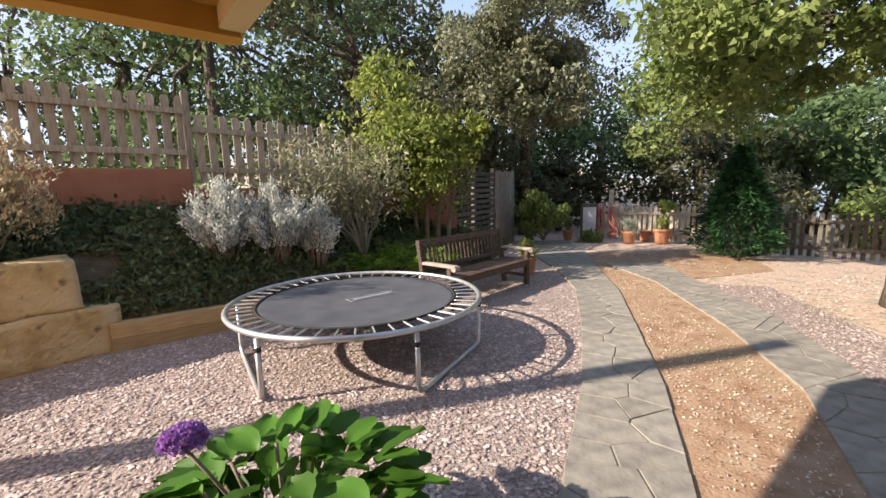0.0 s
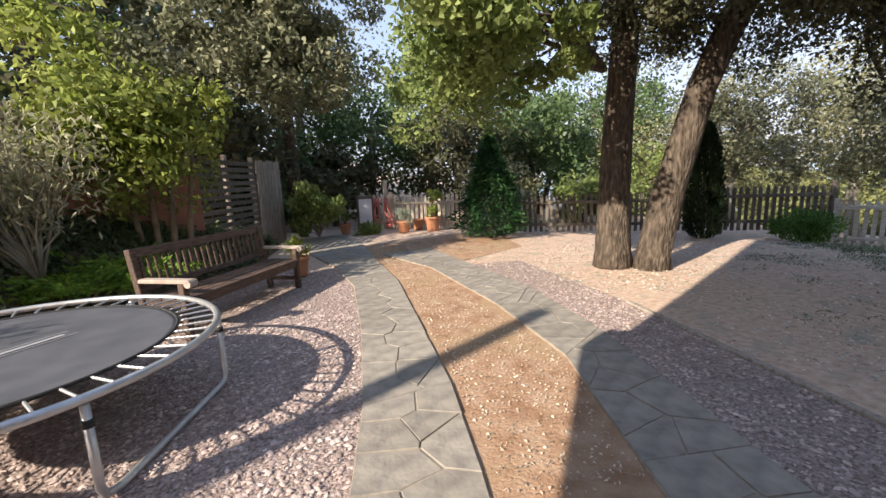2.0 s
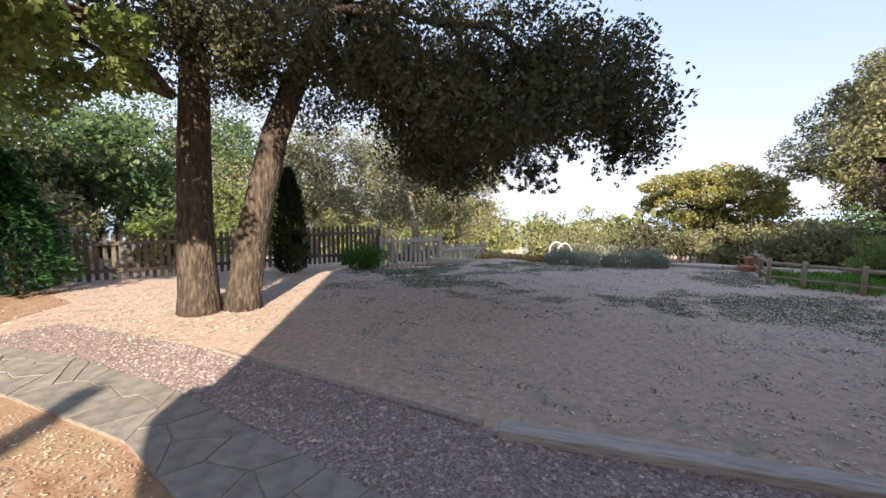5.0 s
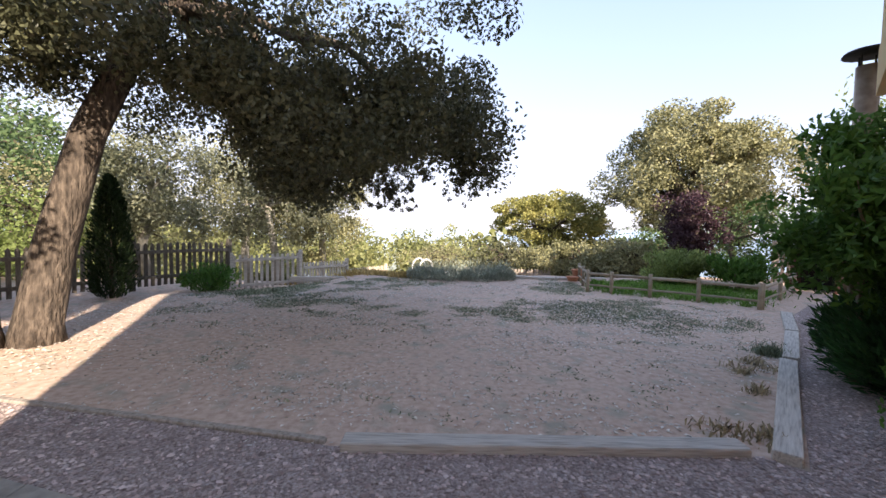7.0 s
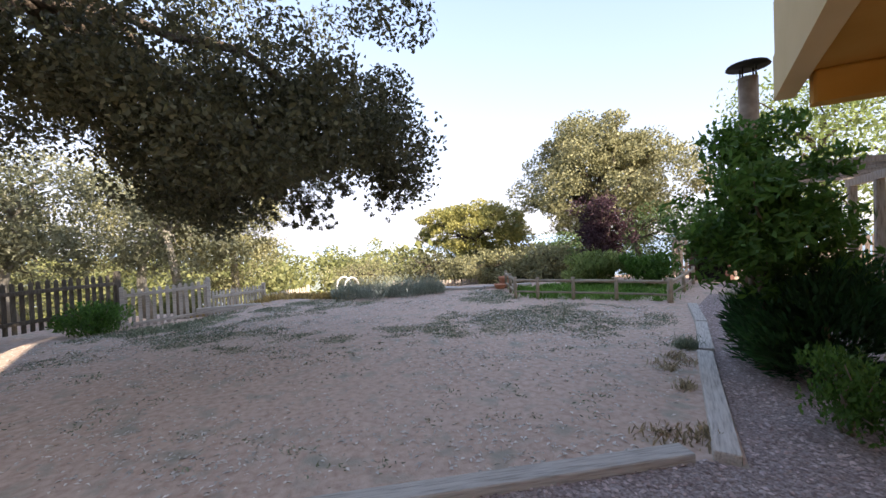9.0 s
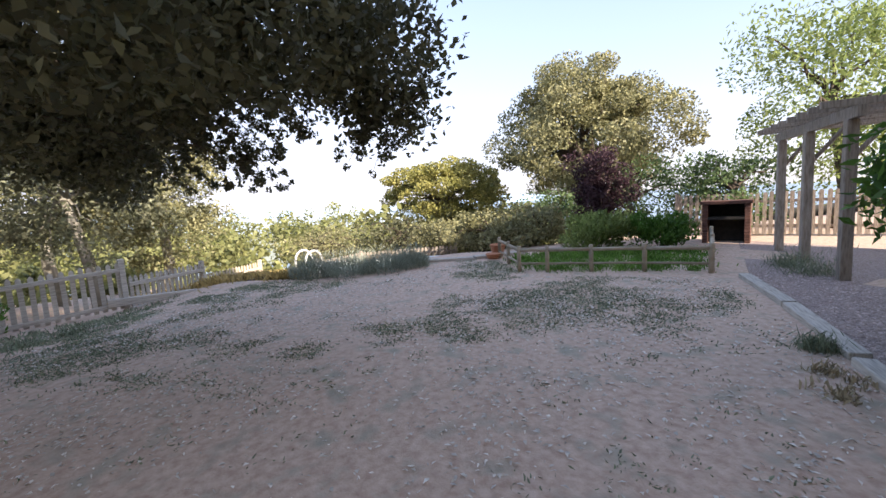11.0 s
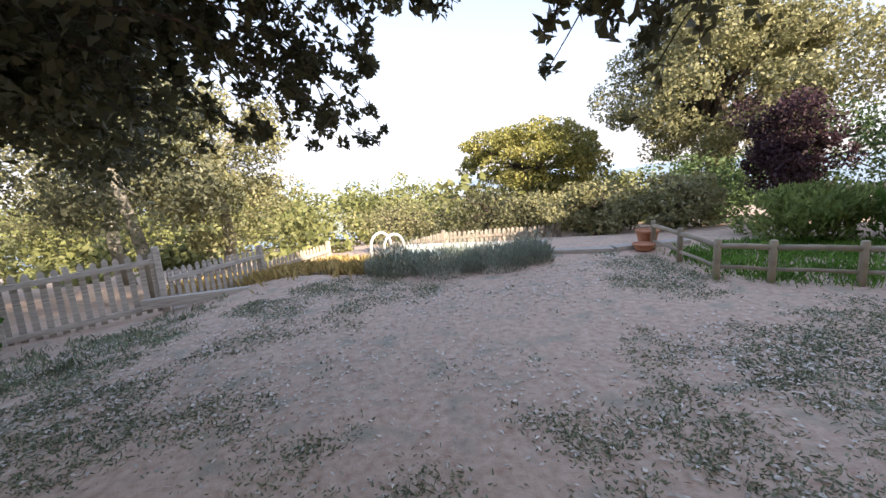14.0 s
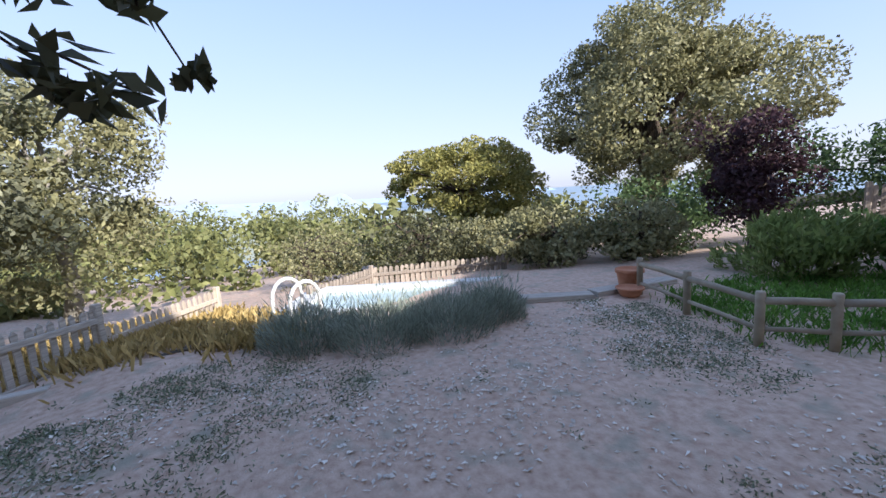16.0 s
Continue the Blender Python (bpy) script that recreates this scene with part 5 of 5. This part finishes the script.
for i, (x, y, r, h) in enumerate([(13.4, -12.2, 2.0, 2.6), (10.6, -12.6, 1.6, 2.4), (15.0, -9.9, 1.5, 1.9)]):
    simple_tree("dark_shrub", x, y, r, h, 4200, L_WOOD, (0.13, 0.07), 90 + i, "dark leafy shrub thicket behind the enclosure", "thicket", 0.0)
simple_tree("locust_tree", 9.2, -15.2, 2.9, 6.4, 9000, L_BRIGHT, (0.17, 0.075), 95, "light green feathery tree behind the pergola", low=0.15)
for i, (x, y, r, h) in enumerate([(17.2, 4.3, 2.2, 5.2), (18.8, 3.1, 2.1, 5.6), (15.0, 7.6, 2.0, 5.0), (21.5, 6.5, 3.0, 7.0)]):
    simple_tree("slope_oak", x, y, r, h, 15000, L_SUNOAK if i % 2 else L_GREY, (0.12, 0.07), 100 + i, "grey-green oak on the slope below the fence", "slope oaks", 0.2, bark=M_PALETRUNK)
WOOD = [(-13, 13.5, 3.2, 9), (-8.5, 12.6, 2.8, 9), (-5.2, 11, 3.0, 9.5), (-2.6, 12.6, 2.8, 9), (-8, 14, 3.5, 11), (-1, 16, 3.5, 10), (0.6, 13.6, 2.0, 6.5), (3.2, 17.5, 3.0, 7.5), (6.3, 16.5, 2.6, 5.6), (8.8, 14.0, 2.3, 4.6), (11.5, 12.6, 2.2, 4.4), (10.5, 19, 3.4, 8), (5, 22, 4, 10), (-4, 20, 4.5, 12), (2.4, 15.2, 1.3, 2.6), (4.4, 15.3, 1.4, 2.6), (1.0, 18.5, 2.2, 4.0), (17, 14.5, 3.2, 7.5), (22, 16, 3.6, 9), (14.5, 18.5, 3.0, 7.5)]
for i, (x, y, r, h) in enumerate(WOOD):
    simple_tree("woodland_tree", x, y, r, h, 6800, L_WOOD if i % 3 else L_OAK, (0.19, 0.12), 110 + i, "tall dark green woodland tree behind the garden", "woodland trees", 0.1 if i > 6 else 0.0)
for i, (x, y, r, h) in enumerate([(13.6, 9.8, 1.7, 2.6), (15.5, 12, 2.4, 4.2), (18.5, 10, 2.6, 4.6), (22, 12, 3, 5.5), (14.5, 15.5, 2.4, 4.4), (18.5, 14.5, 2.6, 5), (10.2, 9.4, 0.9, 1.5), (8.3, 10.9, 1.1, 2.2)]):
    simple_tree("meadow_shrub", x, y, r, h, 4000, L_BRIGHT if i in (0, 6) else L_SUNOAK, (0.13, 0.07), 130 + i, "sunlit green bush beyond the fence", "bushes beyond the fence", 0.0)
v, f = tube([(18.6, 17.7, 0), (18.6, 17.7, 5.4)], [0.09, 0.07], 10)
tagged(mesh_object("utility_pole", v, f, M_WHITE, smooth=True), "slim pale utility pole beyond the garden", "pole")
for i, (x, y, r, h) in enumerate([(19.0, -5.2, 1.8, 1.9), (21.5, -7.0, 1.5, 1.6), (20.5, -10.6, 1.6, 1.8), (17.0, -8.2, 1.4, 1.5), (22.0, -2.6, 2.0, 2.0), (16.0, -7.0, 1.2, 1.3), (18.5, -8.6, 1.5, 1.6), (14.3, -8.2, 1.1, 1.4), (19.5, -6.6, 1.4, 1.5)]):
    simple_tree("slope_bush", x, y, r, h, 3300, L_OAK if i in (0, 3) else L_SUNOAK, (0.13, 0.075), 140 + i, "rounded evergreen bush on the slope below the pool", "slope bushes", 0.0)

# distant wooded slope: one mass of canopy
gg = np.random.default_rng(150)
pts = []
for k in range(360):
    x, y = 20 + 62 * gg.uniform(0, 1) ** 1.5, gg.uniform(-46, 34)
    az = (y + 0.2) / (x - 8)
    if az < -0.36 and x < 33 or az < -0.28 and x < 24:
        continue
    r = gg.uniform(1.3, 2.4) if x < 32 else gg.uniform(2.0, 3.6)
    top = 0.35 + min(1.5, -2.6 + (x - 20) * 0.14) + az * 0.05 * (x - 8) - max(0.0, -0.22 - az) * 0.4 * (x - 8) + gg.uniform(-1.5, 0.7)
    rz = max(r * 0.8, (top - height(x, y)) / 2)
    C = clumps((x, y, top - rz), (r, r, rz), 16, gg, 0.35)
    pts.append(clump_points(C, r * 0.42, 330, gg)[0])
for k in range(170):
    x = gg.uniform(23, 70)
    y = -gg.uniform(0.3, 0.95) * (x - 8)
    r = gg.uniform(1.4, 2.6)
    C = clumps((x, y, height(x, y) + r * 0.6), (r, r, r * 0.7), 10, gg, 0.3)
    pts.append(clump_points(C, r * 0.5, 220, gg)[0])
far = quads_object("wooded_slope", leaf_quads(np.concatenate(pts), 0.44, 0.31, gg), L_HILL)
tagged(far, "sunlit yellow-green wooded hillside falling to the valley", "woodland", kind="stuff")


# far hills and sea: distance haze is put into their base colours
def ridge(name, x, y0, y1, base, top, col, seed, label, rough=1.0):
    v, f, n = [], [], 90
    for i in range(n):
        y = y0 + (y1 - y0) * i / (n - 1)
        t = i / (n - 1)
        z = base + (top - base) * (0.55 + 0.45 * noise.noise(Vector((t * 4, seed, 0))) + 0.12 * rough * noise.noise(Vector((t * 22, seed, 0)))) * math.sin(math.pi * min(1, max(0, t))) ** 0.35
        v += [(x, y, base - 40), (x + (top - base) * 2, y, z)]
    f = [(2 * i, 2 * i + 2, 2 * i + 3, 2 * i + 1) for i in range(n - 1)]
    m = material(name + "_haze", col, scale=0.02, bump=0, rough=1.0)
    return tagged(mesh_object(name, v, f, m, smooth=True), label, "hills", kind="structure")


ridge("backdrop_1", 420, -330, 60, -70, 8, [(0.2, 0.23, 0.2), (0.28, 0.3, 0.25)], 3.3, "wooded hills in the valley, haze painted into their colour")
ridge("backdrop_2", 900, -420, 330, -70, 42, [(0.3, 0.36, 0.42), (0.36, 0.42, 0.47)], 7.7, "ridge far beyond the valley, painted blue for haze")
ridge("backdrop_3", 2600, -2600, 2400, -80, 58, [(0.34, 0.46, 0.62), (0.38, 0.5, 0.66)], 1.2, "sea haze at the horizon, painted as a pale blue strip", 0.2)


# the valley's blue tone is haze mixed into its colour
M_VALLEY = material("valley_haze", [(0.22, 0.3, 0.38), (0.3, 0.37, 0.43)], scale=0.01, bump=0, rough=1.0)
tagged(mesh_object("backdrop_valley", [(150, -4400, -18.5), (340, -4400, -62), (4400, -4400, -62), (150, 4400, -18.5), (340, 4400, -62), (4400, 4400, -62)], [(0, 1, 4, 3), (1, 2, 5, 4)], M_VALLEY), "valley floor far below the garden, haze painted in blue-green", "valley", kind="structure")


# ---- flagstones ----
def clip(poly, px, py, nx, ny):
    out = []
    for i in range(len(poly)):
        a, b = poly[i], poly[(i + 1) % len(poly)]
        da, db = (a[0] - px) * nx + (a[1] - py) * ny, (b[0] - px) * nx + (b[1] - py) * ny
        if da <= 0:
            out.append(a)
        if da * db < 0:
            t = da / (da - db)
            out.append((a[0] + (b[0] - a[0]) * t, a[1] + (b[1] - a[1]) * t))
    return out


def paved_path(name, left, right, size, label, seed):
    r = random.Random(seed)
    base = sheet(name, left + right[::-1], 0.022, M_MORTAR, label)
    base["category"] = "path"
    for q in range(len(left) - 1):
        quad = [left[q], right[q], right[q + 1], left[q + 1]]
        wid = math.hypot(right[q][0] - left[q][0], right[q][1] - left[q][1])
        ln = math.hypot(left[q + 1][0] - left[q][0], left[q + 1][1] - left[q][1])
        nx, ny = max(2, round(wid / size)), max(2, round(ln / size))
        S = []
        for i in range(nx):
            for j in range(ny):
                s, t = (i + 0.5 + r.uniform(-0.42, 0.42)) / nx, (j + 0.5 + r.uniform(-0.42, 0.42)) / ny
                S.append(tuple((quad[0][k] * (1 - s) + quad[1][k] * s) * (1 - t) + (quad[3][k] * (1 - s) + quad[2][k] * s) * t for k in (0, 1)))
        for a in S:
            poly = quad
            for b in S:
                if b is not a and poly:
                    d = math.hypot(b[0] - a[0], b[1] - a[1])
                    u, w = (b[0] - a[0]) / d, (b[1] - a[1]) / d
                    poly = clip(poly, a[0] + u * (d / 2 - 0.004), a[1] + w * (d / 2 - 0.004), u, w)
            if len(poly) < 3:
                continue
            cx, cy = sum(p[0] for p in poly) / len(poly), sum(p[1] for p in poly) / len(poly)
            h = 0.006 + r.uniform(0, 0.004)
            k = len(poly)
            tx, ty = r.uniform(-0.008, 0.008), r.uniform(-0.008, 0.008)
            jit = [r.uniform(0.965, 1.0) for _ in poly]
            v = [((x - cx) * j, (y - cy) * j, -0.02) for (x, y), j in zip(poly, jit)]
            v += [((x - cx) * j * 0.996, (y - cy) * j * 0.996, h - 0.003 + tx * (x - cx) + ty * (y - cy)) for (x, y), j in zip(poly, jit)]
            v += [((x - cx) * j * 0.985, (y - cy) * j * 0.985, h + tx * (x - cx) + ty * (y - cy)) for (x, y), j in zip(poly, jit)]
            f = [tuple(range(2 * k, 3 * k))] + [(z + i, z + (i + 1) % k, z + k + (i + 1) % k, z + k + i) for z in (0, k) for i in range(k)]
            o = mesh_object("flagstone", v, f, M_SLATE, base)
            o.location = (cx, cy, 0.022)
    return base


paved_path("path_1", P1L, P1R, 0.3, "crazy-paved grey slate path through the gravel", 3)
paved_path("path_2", P2L, P2R, 0.33, "crazy-paved grey slate path beside the yard", 4)
